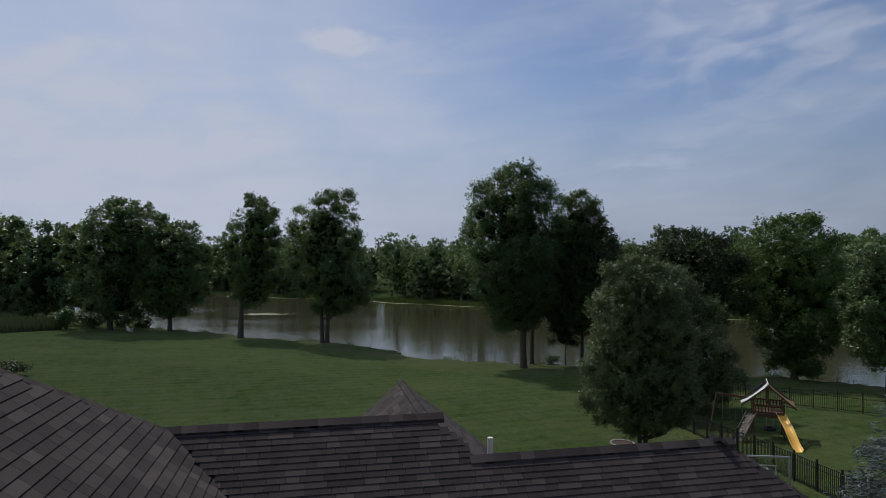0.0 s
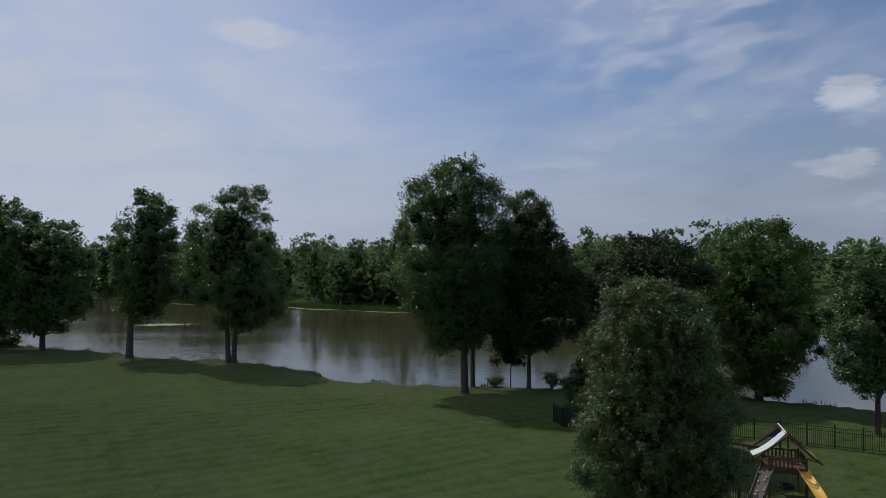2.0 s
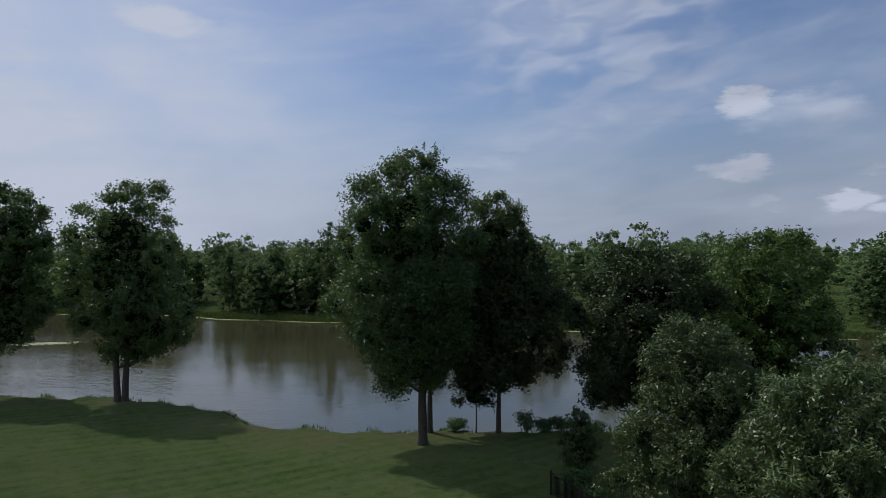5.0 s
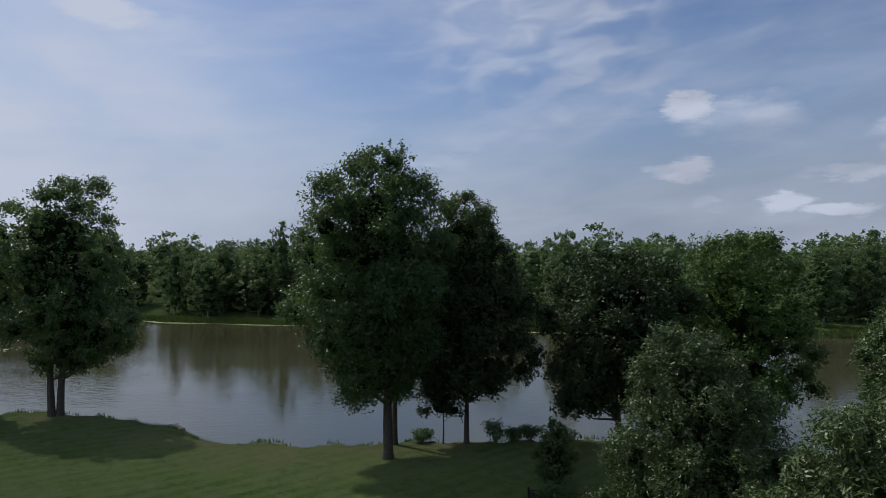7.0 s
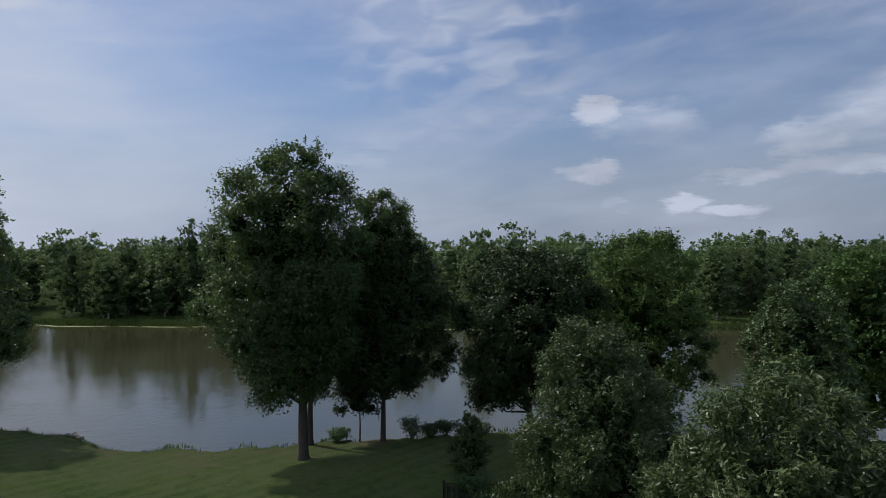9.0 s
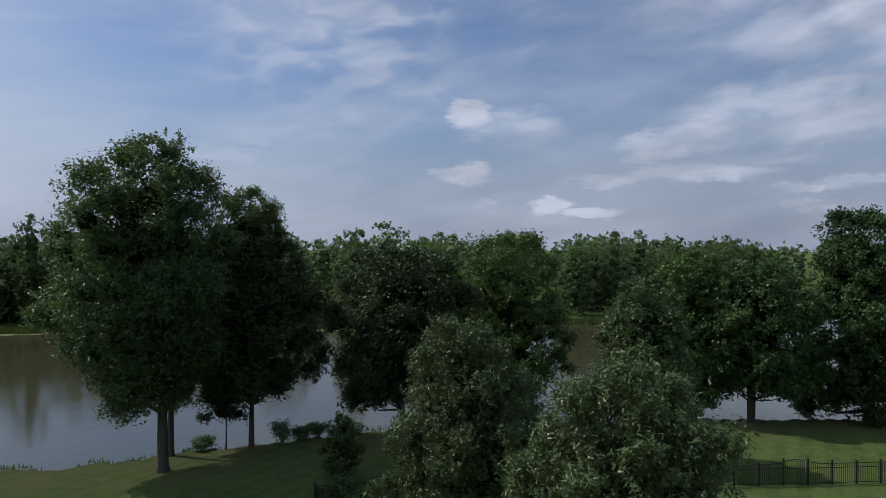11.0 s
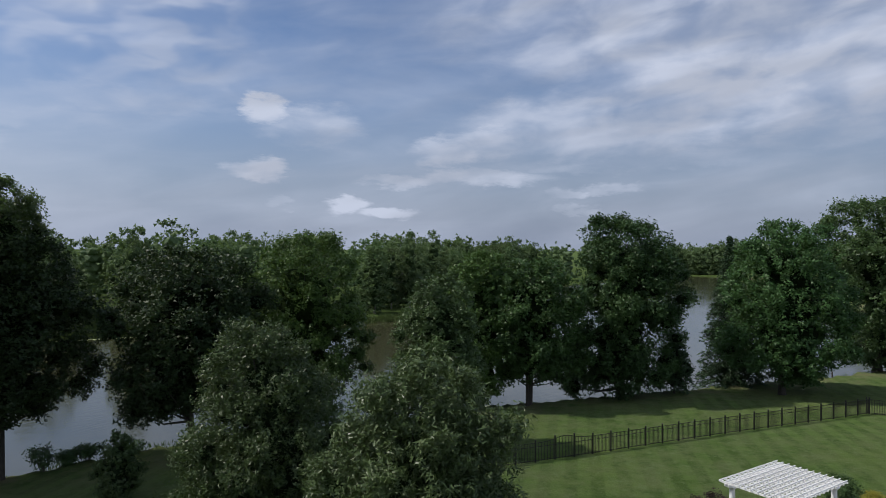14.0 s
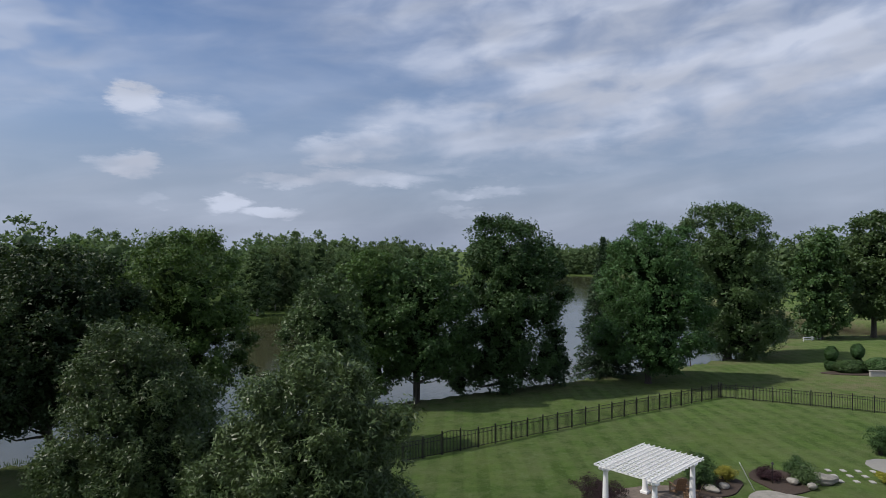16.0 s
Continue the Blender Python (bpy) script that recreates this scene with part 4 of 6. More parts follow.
tree("willow_tree", "bushy willow with narrow grey-green leaves on the lawn", 10.1, 31.6,
     [(10.1, -0.6, 0.6), (9.6, -1.4, 1.2), (8.8, -2.0, 1.8), (7.7, -2.2, 2.1), (6, -2.4, 2.2), (4.7, -2.7, 2.5), (3.3, -2.6, 2.5), (2.1, -2.0, 1.9), (1.5, -0.8, 0.8)],
     175000, 0.13, M_LEAF_WILLOW, 20, group="willows", aspect=0.30, trunk_r=0.12, boughs=90, bough=0.72, per=22, spread=0.075, droop=0.55, stems=2, length=0.95, rise=0.75, limbs=20)
tree("willow_tree", "bushy willow inside the black fence", 16.45, 44.35, [(10.1, -1.3, -0.1), (9.2, -2.0, 1.0), (8, -2.3, 2.0), (6.8, -2.9, 2.8), (5.5, -3.3, 3.3), (4.2, -3.6, 3.6), (2.5, -3.8, 3.8), (0.8, -3.0, 3.0)],
     92000, 0.145, M_LEAF_SAGE, 21, group="willows", aspect=0.42, trunk_r=0.18, face=-40, boughs=80, bough=0.95, per=16, spread=0.11, droop=0.4, stems=2, length=0.85, rise=0.7)
tree("ash_tree", "leafy tree with several trunks at the water", 49.6, 47.4, [(13, -2.0, 2.6), (11.6, -3.6, 4.0), (9, -4.4, 4.8), (6, -4.5, 4.8), (4, -4.0, 4.6), (2.4, -2.6, 3.4)],
     52000, 0.21, M_LEAF_MAPLE, 22, group=BANK, trunk_r=0.17, stems=3, face=-60, boughs=54, bough=1.3, limbs=8)
tree("cottonwood_tree", "yellow-green tree among darker bank trees", 47.0, 51.0, [(13.8, -1.2, 1.6), (12.2, -2.6, 2.8), (9, -3.2, 3.4), (5.5, -3.2, 3.4), (3, -2.4, 2.6), (1, -1.6, 1.8)],
     32000, 0.2, M_LEAF_PALE, 33, group=BANK, trunk_r=0.2, face=-60, boughs=36, bough=1.15)
tree("oak_tree", "dense dark tree with boughs sweeping to the grass", 57.2, 41.3,
     [(17.1, -2.6, -0.6), (16.3, -3.2, 2.2), (15.6, -3.5, 4.2), (14.4, -3.6, 5.1), (11, -3.9, 6.0), (9.6, -4.2, 6.2), (7.7, -4.9, 5.3), (5.5, -5.4, 4.8), (2.7, -5.0, 4.2), (0.9, -5.6, 2.6)],
     78000, 0.215, M_LEAF_DEEP, 23, group=BANK, trunk_r=0.4, core=0.52, face=-60, boughs=64, bough=1.5, spread=0.2)
tree("small_tree", "small conical tree by the water", 62.0, 37.4, [(6.4, -0.2, 0.2), (4.5, -0.9, 1.0), (2.5, -1.6, 1.7), (0.5, -1.8, 1.6)], 7000, 0.2, M_LEAF_FIR, 24, group=BANK, trunk_r=0.1, boughs=22, bough=0.7)
tree("maple_tree", "broad green maple above the fence", 66.4, 28.3,
     [(16.5, -1.3, 1.2), (15.6, -2.3, 3.2), (14.2, -3.2, 4.3), (11.9, -4.6, 5.1), (9.7, -4.6, 6.0), (7.4, -5.0, 5.8), (5.1, -4.9, 6.4), (2.8, -3.8, 4.8), (1.6, -1.6, 2.0)],
     66000, 0.215, M_LEAF_MAPLE, 25, group=BANK, trunk_r=0.3, face=-60, boughs=66, bough=1.5, spread=0.2)
conifer("spruce_tree", "dark spruce at the water's edge", 70.2, 33.6, 16.4, 3.9, M_LEAF_FIR, 26, 30000, 0.42, BANK)
tree("oak_tree", "tall round-headed tree on the far end of the bank", 88.2, 20.0,
     [(19.9, -3.4, 2.0), (18.4, -5.4, 4.6), (15.2, -6.0, 5.4), (11.7, -5.0, 5.8), (8, -4.6, 7.0), (4.8, -4.0, 7.4), (2.4, -3.2, 6.2), (0.6, -1.4, 4.6)],
     54000, 0.27, M_LEAF_OAK, 27, group=BANK, trunk_r=0.45, face=-66, boughs=60, bough=1.8, spread=0.26)
tree("maple_tree", "dark tree on the distant lawn", 114.2, 5.4, [(16.8, -0.8, 1.0), (14.5, -2.9, 2.8), (10, -4.2, 3.6), (6, -4.0, 3.6), (2.6, -3.4, 3.0), (0.8, -2.2, 2.0)], 16000, 0.38, M_LEAF_MAPLE, 28, group=BANK, trunk_r=0.3, face=-67, boughs=32, spread=0.3)
tree("oak_tree", "large dark tree on the distant lawn", 120.0, -3.0, [(20.4, -1.5, 1.5), (18.5, -4.0, 3.6), (14, -4.6, 5.4), (10, -5.2, 6.4), (6, -4.8, 6.2), (3.6, -2.6, 4.4)], 24000, 0.4, M_LEAF_OAK, 29, group=BANK, trunk_r=0.4, face=-70, boughs=44, bough=1.8, spread=0.32)
tree("oak_tree", "large dark round oak at the bend of the bank", -54.0, 101.0, [(20.8, -0.6, 4.0), (19.6, -2.0, 6.4), (18.2, -3.0, 7.6), (16.4, -4.8, 8.6), (13, -5.4, 8.6), (8, -5.0, 7.6), (4, -3.4, 6.0), (2, -2.0, 4.0)],
     40000, 0.34, M_LEAF_OAK, 30, group=BANK, trunk_r=0.45, face=28, boughs=60, bough=2.0, spread=0.3)
tree("oak_tree", "dark oak leaning over the water", -44.5, 101.5, [(17.4, 0.2, 2.6), (16.2, -2.6, 4.0), (14, -4.0, 5.0), (11.5, -4.8, 5.8), (8, -4.8, 5.8), (5.5, -4.4, 4.6), (2.8, -2.8, 2.8)],
     30000, 0.34, M_LEAF_OAK, 31, group=BANK, trunk_r=0.35, face=24, boughs=46, bough=1.7, spread=0.3)
conifer("blue_spruce", "blue-grey spruce beside the house", 13.6, 16.7, 8.6, 4.4, M_LEAF_SPRUCE, 32, 120000, 0.13)

for k, (x, y, h, r) in enumerate(((-78, 122, 18, 7), (-90, 128, 19, 7), (-104, 124, 18, 7), (-84, 140, 19, 6.5), (-100, 142, 20, 7), (-72, 134, 15, 5.5), (-118, 136, 19, 7.5), (-96, 112, 15, 6))):
    tree("woodland_oak", "dark woodland tree beside the lawn", x, y, plain_levels(h, 1.0, r, "broad"), 8000, 0.6, M_LEAF_OAK, 200 + k, group="woods beside the lawn", trunk_r=0.35, boughs=34, bough=2.0, spread=0.4, limbs=6)
for k, (x, y, h, r) in enumerate(((-58, 103, 2.6, 2.0), (-61, 106, 3.2, 2.4), (-55, 107, 2.2, 1.8), (-65, 104, 2.4, 2.2), (-51, 106, 2.0, 1.6), (-60, 99, 3.4, 1.7))):
    shrub("bank_shrub", "leafy green shrub at the edge of the lawn", x, y, h, r, M_LEAF_MAPLE if k % 2 else M_LEAF_DEEP, 220 + k, 1500, 0.35, group="bank shrubs")
for k, (x, y, h, r) in enumerate(((17.2, 67.0, 1.7, 1.0), (18.6, 66.8, 1.0, 0.9), (19.8, 66.4, 1.2, 1.1), (22.0, 65.2, 1.1, 1.2), (12.0, 69.3, 0.9, 0.9), (26.5, 62.0, 0.9, 1.3), (14.2, 52.4, 1.7, 0.9), (14.2, 50.9, 1.4, 0.9), (14.9, 53.6, 1.2, 0.8))):
    shrub("bank_shrub", "low dark shrub on the river bank", x, y, h, r, M_LEAF_MAPLE, 230 + k, 1400, 0.16, group="bank shrubs")
tree("sapling", "small pale-leaved tree at the fence corner", 15.9, 55.6, [(4.0, -0.3, 0.3), (3.0, -0.9, 0.9), (1.8, -1.2, 1.1), (0.6, -0.7, 0.7)], 7000, 0.12, M_LEAF_SAGE, 240, trunk_r=0.05, boughs=18, bough=0.5, limbs=8, spread=0.09)
shrub("lawn_shrub", "dark rounded shrub standing alone on the lawn", -38.5, 55.0, 1.3, 1.7, M_LEAF_DEEP, 241, 2200, 0.2)


# ---- far woods ----
def woods_variants():
    out = []
    for k, (h, rx, shape) in enumerate(((18.5, 5.6, "canopy"), (20, 4.6, "oval"), (16.5, 5.8, "broad"), (20.5, 4.4, "crest"), (14, 5.0, "canopy"), (18, 3.6, "oval"))):
        out.append(tree_meshes(60 + k, plain_levels(h, 0.8, rx, shape), 3500, 0.45, 0.85, M_LEAF_FAR_HAZE, M_BARK_PALE, 0.22, boughs=34, bough=1.5, per=10, spread=0.30, limbs=4, length=0.8, rise=0.7, core=0.5, level=1))
    return out


def place_woods():
    rng = np.random.default_rng(5)
    var = woods_variants()
    spots = []
    for (ax, ay), (bx, by) in zip(FAR_BANK[2:-1], FAR_BANK[3:]):
        n = max(1, int(math.hypot(bx - ax, by - ay) / 6.4))
        nx, ny = by - ay, -(bx - ax)
        l = math.hypot(nx, ny)
        for i in range(n):
            u = (i + rng.random()) / n
            for row in (10, 17, 26):
                off = row + rng.uniform(-3.5, 3.5)
                spots.append((ax + (bx - ax) * u + nx / l * off, ay + (by - ay) * u + ny / l * off))
    used = set()
    for x, y in spots:
        away = math.degrees(math.atan2(x + 2.6, y - 22.8))
        k, s = int(rng.integers(len(var))), rng.uniform(0.86, 1.04)
        if 39.5 < away < 50 or math.hypot(x, y) > 330:     # an open meadow, and what is too far to tell apart
            continue
        t = thing("woodland_tree", pose(x, y, ground_z(x, y), 0, 0, rng.uniform(0, 360)), "leafy woodland tree on the opposite bank", "tree", "woodland trees")
        wide = s * rng.uniform(0.82, 1.2)
        t.scale = (wide, wide, s * rng.uniform(0.82, 1.06))
        for o in var[k]:
            c = o if k not in used else o.copy()
            if k in used:
                scene.collection.objects.link(c)
            c.parent = t
        used.add(k)


def far_woods():
    """The woods behind, one mass of crowns to the horizon."""
    rng = np.random.default_rng(9)
    near, far = [], []

    def body_tris(lb):
        B, T = shade_body(np.random.default_rng(7), lb, 1.0, 1)
        return B[T].reshape(-1, 3)
    for k, (h, rx, shape) in enumerate(((17.5, 6.8, "canopy"), (19, 6.2, "broad"), (16.5, 6.8, "canopy"), (18.5, 6.0, "canopy"))):
        lv = plain_levels(h, 1.0, rx, shape)
        bl = plan_boughs(np.random.default_rng(80 + k), lv, 0, 22, 2.0)
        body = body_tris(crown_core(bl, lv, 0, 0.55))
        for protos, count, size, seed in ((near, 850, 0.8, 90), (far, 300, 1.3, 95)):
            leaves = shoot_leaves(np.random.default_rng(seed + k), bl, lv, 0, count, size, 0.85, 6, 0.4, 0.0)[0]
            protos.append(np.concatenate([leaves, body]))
    V = []

    def put(x, y, protos):
        z, sd, w = (float(a[0]) for a in heights(np.array([x]), np.array([y])))
        if sd < 9:
            return 0
        a, s = rng.uniform(0, 6.28), rng.uniform(0.8, 1.12)
        v = protos[int(rng.integers(4))] * s
        V.append(np.stack([v[:, 0] * math.cos(a) - v[:, 1] * math.sin(a) + x, v[:, 0] * math.sin(a) + v[:, 1] * math.cos(a) + y, v[:, 2] + z], 1))
        return 1

    def at(away, r):
        return -2.6 + r * math.sin(radians(away)), 22.8 + r * math.cos(radians(away))

    count = 0
    while count < 150:                    # the nearer woods
        away, r = rng.uniform(-78, 92), rng.uniform(165, 300)
        if not (39.5 < away < 50 and r < 215) and not (away > 55 and r < 230) and not (away < -30 and r < 175):
            count += put(*at(away, r), near)
    count = 0
    while count < 320:                    # closed belts to the horizon
        away, r = rng.uniform(-80, 114), 300 + 520 * rng.random() ** 1.6
        count += put(*at(away, r), far)
    for k in range(42):                   # the end of the river and the lawn beyond the bay
        put(rng.uniform(402, 440), rng.uniform(20, 150), near)
        put(*at(rng.uniform(88, 114), rng.uniform(205, 280)), near)
    for k in range(34):                   # a closed row along the last reach
        put(rng.uniform(409, 418), 30 + 3.4 * k, near)
    V = np.concatenate(V)
    ob = raw("far_woods", V, np.arange(len(V)).reshape(-1, 3), M_LEAF_FAR_HAZE)
    tagged(ob, "deep mixed green woods reaching to the horizon", "woods", kind="stuff")


place_woods()
far_woods()


def blades(name, label, line, n, off, length, mat_leaf, seed, wide=0.05):
    """Tall grass or reeds along a bank, one mass."""
    rng = np.random.default_rng(seed)
    seg = np.array(line, dtype=float)
    ln = np.hypot(*(seg[1:] - seg[:-1]).T)
    pick = rng.choice(len(ln), n, p=ln / ln.sum())
    u = rng.random(n)[:, None]
    p = seg[pick] * (1 - u) + seg[pick + 1] * u
    d = (seg[pick + 1] - seg[pick]) / ln[pick][:, None]
    nrm = np.stack([d[:, 1], -d[:, 0]], 1)
    clump = 0.5 + 0.5 * np.sin(p[:, 0] * 0.8) * np.sin(p[:, 1] * 0.5 + 1)
    p = p + nrm * (off[0] + (off[1] - off[0]) * rng.random(n))[:, None]
    z = heights(p[:, 0], p[:, 1])[0]
    hgt = (length[0] + (length[1] - length[0]) * rng.random(n)) * (0.45 + 0.55 * clump)
    a = rng.uniform(0, 6.28, n)
    side = np.stack([np.cos(a), np.sin(a), np.zeros(n)], 1) * (wide * (0.6 + 0.8 * rng.random(n)))[:, None]
    lean = rng.normal(size=(n, 3)) * (0.22 * hgt)[:, None]
    lean[:, 2] = hgt
    base = np.stack([p[:, 0], p[:, 1], z - 0.03], 1)
    V = np.stack([base - side, base + side, base + lean + side * 0.15, base + lean - side * 0.15], 1).reshape(-1, 3)
    ok = np.repeat(z > -0.25, 4)
    V = V[ok]
    return tagged(raw(name, V, np.arange(len(V)).reshape(-1, 4), mat_leaf), label, "grass", kind="stuff")


blades("bank_grass", "ragged tall grass along the mown bank", NEAR_BANK[4:26], 15000, (-0.4, 1.4), (0.15, 0.55), M_LEAF_PALE, 41, 0.035)
blades("meadow_reeds", "pale green reeds and lily edge on the opposite bank", FAR_BANK[3:15], 22000, (-1.2, 4.5), (0.4, 1.1), M_REED, 42, 0.16)
blades("bank_reeds", "dense reeds beside the lawn", [(-80, 108), (-72, 100), (-62, 95)], 14000, (-4.0, 5.0), (1.2, 2.4), M_REED_GREY, 43, 0.06)


def lily_pads(n, seed):
    """Floating pads in a thin belt off the opposite bank, and a raft of them in the wide reach."""
    rng = np.random.default_rng(seed)
    line = np.array(FAR_BANK[6:15], dtype=float)
    ln = np.hypot(*(line[1:] - line[:-1]).T)
    k = rng.choice(len(ln), n, p=ln / ln.sum())
    u = rng.random(n)[:, None]
    p = line[k] * (1 - u) + line[k + 1] * u
    d = (line[k + 1] - line[k]) / ln[k][:, None]
    side = np.stack([-d[:, 1], d[:, 0]], 1)
    p = p + side * (0.2 + 1.6 * rng.random((n, 1)) * (0.6 + 0.4 * np.sin(p[:, :1] * 0.35)))
    raft = rng.random(n) < 0.05
    p[raft] = np.array(RAFT) + rng.normal(size=(raft.sum(), 2)) * np.array([2.3, 0.9])
    r = rng.uniform(0.14, 0.32, n)
    a = rng.uniform(0, 6.28, n)
    V = np.stack([np.stack([p[:, 0] + r * np.cos(a + j * 1.047), p[:, 1] + r * np.sin(a + j * 1.047), np.full(n, 0.03) + 0.01 * rng.random(n)], 1) for j in range(6)], 1).reshape(-1, 3)
    tagged(raw("lily_pads", V, np.arange(6 * n).reshape(n, 6), M_LILY), "pale green floating water plants along the bank", "water plants", kind="stuff")


RAFT = (-41.0, 142.6)
lily_pads(7000, 44)

# ---- the house ----
HOUSE = pose(0, 0, 0, 0, 0, 12)
PITCH = 0.8


def roof_height(x, y):
    main = np.minimum(np.minimum(11.65 - PITCH * np.abs(y - 7.72), 11.65 - PITCH * (x - 1.5)), 11.65 + PITCH * (x + 9))
    sec = np.minimum(11.25 - PITCH * np.abs(y - 7.22), 11.25 - PITCH * (x - 5.27))
    sec = np.where(x < 1.0, -9, sec)
    wing = np.where((y > 7.25) & (y < 12.25), 11.17 - PITCH * np.abs(x - 1.77), -9)
    left = np.minimum(12.93 - PITCH * np.abs(x + 3.2), 12.93 - PITCH * (y - 6.12))
    left = np.where(y < -6, -9, left)
    return np.maximum(np.maximum(main, sec), np.maximum(wing, left))


EAVE = 7.3


def build_house():
    h = thing("house", HOUSE, "large house with a dark grey shingled hip roof", "house")
    gx, gy = np.arange(-10.6, 10.41, 0.15), np.arange(-6, 13.51, 0.15)
    X, Y = np.meshgrid(gx, gy)
    Z = roof_height(X, Y)
    keep = Z > EAVE
    Zc = np.maximum(Z, EAVE) - 0.03
    n, m = len(gx), len(gy)
    i = np.arange(n * m).reshape(m, n)
    q = np.stack([i[:-1, :-1], i[:-1, 1:], i[1:, 1:], i[1:, :-1]], -1).reshape(-1, 4)
    ok = keep.ravel()[q].any(1)
    V = np.stack([X.ravel(), Y.ravel(), Zc.ravel()], 1)
    roof = raw("roof", V, q[ok], M_SHINGLE, h)
    sol = roof.modifiers.new("thick", "SOLIDIFY")
    sol.thickness, sol.offset = 0.15, -1
    tagged(roof, "dark grey asphalt shingle roof")
    for name, x0, x1, y0, y1 in (("wall", -1.0, 9.4, 3.0, 11.8), ("wall", -9.4, 2.6, -5.5, 12.4)):
        bm = bmesh.new()
        add_box(bm, (x1 - x0, y1 - y0, EAVE - 2.5), pose((x0 + x1) / 2, (y0 + y1) / 2, (EAVE + 2.5) / 2 - 0.1), 0.0)
        part(name, bm, M_BRICK, h)
    # the gable's own face
    bm = bmesh.new()
    w = (11.17 - EAVE) / PITCH - 0.4
    vs = [(1.77 - w, 12.0, EAVE - 0.3), (1.77 + w, 12.0, EAVE - 0.3), (1.77, 12.0, 10.8)]
    f = bm.faces.new([bm.verts.new(v) for v in vs])
    ext = bmesh.ops.extrude_face_region(bm, geom=[f])
    bmesh.ops.translate(bm, vec=(0, -0.2, 0), verts=[e for e in ext["geom"] if isinstance(e, bmesh.types.BMVert)])
    bmesh.ops.recalc_face_normals(bm, faces=bm.faces)
    part("gable_wall", bm, M_BRICK, h)
    return h, roof


house, roof = build_house()

# ---- fence ----
def fence(name, label, a, b, arch=None, single=None):
    """A run of black fence with posts, two rails and pickets. arch: metres along at which the top bows up; single: stretch whose pickets are parts."""
    a, b = Vector((*a, 0)), Vector((*b, 0))
    run = (b - a).length
    n = max(1, round(run / 1.45))
    step = run / n
    ang = math.degrees(math.atan2(b.y - a.y, b.x - a.x))
    f = thing(name, pose(a.x, a.y, 0, 0, 0, ang), label, "fence", "fence runs")
    d = (b - a) / run
    zs = [ground_z(*(a + d * step * k).to_2d()) for k in range(n + 1)]

    def zg(s):
        k = min(n - 1, max(0, int(s / step)))
        u = s / step - k
        return zs[k] * (1 - u) + zs[k + 1] * u

    def top(s):
        return 1.22 + (0.26 * math.exp(-((s - arch) / 0.95) ** 2) if arch is not None else 0)

    bm = bmesh.new()
    add_box(bm, (0.076, 0.076, 1.50), pose(0, 0, 0.63), 0.006)
    add_box(bm, (0.085, 0.085, 0.03), pose(0, 0, 1.39), 0.008)
    post = part("post", bm, M_FENCE, f)
    bm = bmesh.new()
    add_box(bm, (0.018, 0.018, 1.0), pose(0, 0, 0.5))
    picket = part("picket", bm, M_FENCE, f)
    for k in range(n + 1):
        o = post if k == 0 else post.copy()
        if k:
            scene.collection.objects.link(o)
        o.location = (step * k, 0, zs[k])
        o.scale = (1, 1, (top(step * k) + 0.06) / 1.28)
    for k in range(n):
        for hgt, name2 in ((None, "top_rail"), (0.98, "middle_rail"), (0.12, "bottom_rail")):
            bm = bmesh.new()
            m = 8 if arch is not None and abs(step * (k + 0.5) - arch) < 3 and hgt is None else 1
            for j in range(m):
                s0, s1 = step * (k + j / m), step * (k + (j + 1) / m)
                p = Vector((s0, 0, zg(s0) + (hgt or top(s0))))
                q = Vector((s1, 0, zg(s1) + (hgt or top(s1))))
                r = (q - p).length
                add_box(bm, (r, 0.03, 0.032), Matrix.Translation((p + q) / 2) @ pose(0, 0, 0, 0, -math.degrees(math.asin((q.z - p.z) / r)), 0))
            part(name2, bm, M_FENCE, f)
    V, F = [], []
    first, cnt = True, 0
    for k in range(n):
        for j in range(1, 13):
            s = step * (k + j / 13)
            z0, h = zg(s) + 0.05, top(s) - 0.05
            if single and single[0] < s < single[1] and cnt < 290:
                o = picket if first else picket.copy()
                if not first:
                    scene.collection.objects.link(o)
                first = False
                cnt += 1
                o.location, o.scale = (s, 0, z0), (1, 1, h)
            else:
                base = len(V)
                for z in (z0, z0 + h):
                    V += [(s - 0.012, -0.012, z), (s + 0.012, -0.012, z), (s + 0.012, 0.012, z), (s - 0.012, 0.012, z)]
                F += [(base + q, base + (q + 1) % 4, base + 4 + (q + 1) % 4, base + 4 + q) for q in range(4)]
    if first:
        bpy.data.objects.remove(picket)
    if V:
        tagged(raw("picket_run", V, F, M_FENCE, f), kind="stuff")


fence("fence", "black metal picket fence running from the house to the bank", (17.4, 18.5), (13.0, 53.3))
fence("fence", "black metal picket fence with an arched gate above the bank", (13.0, 53.3), (60.2, 21.4), 27.0, (22, 55))
fence("fence", "black metal picket fence across the far lawn", (60.2, 21.6), (50.4, -14.0))


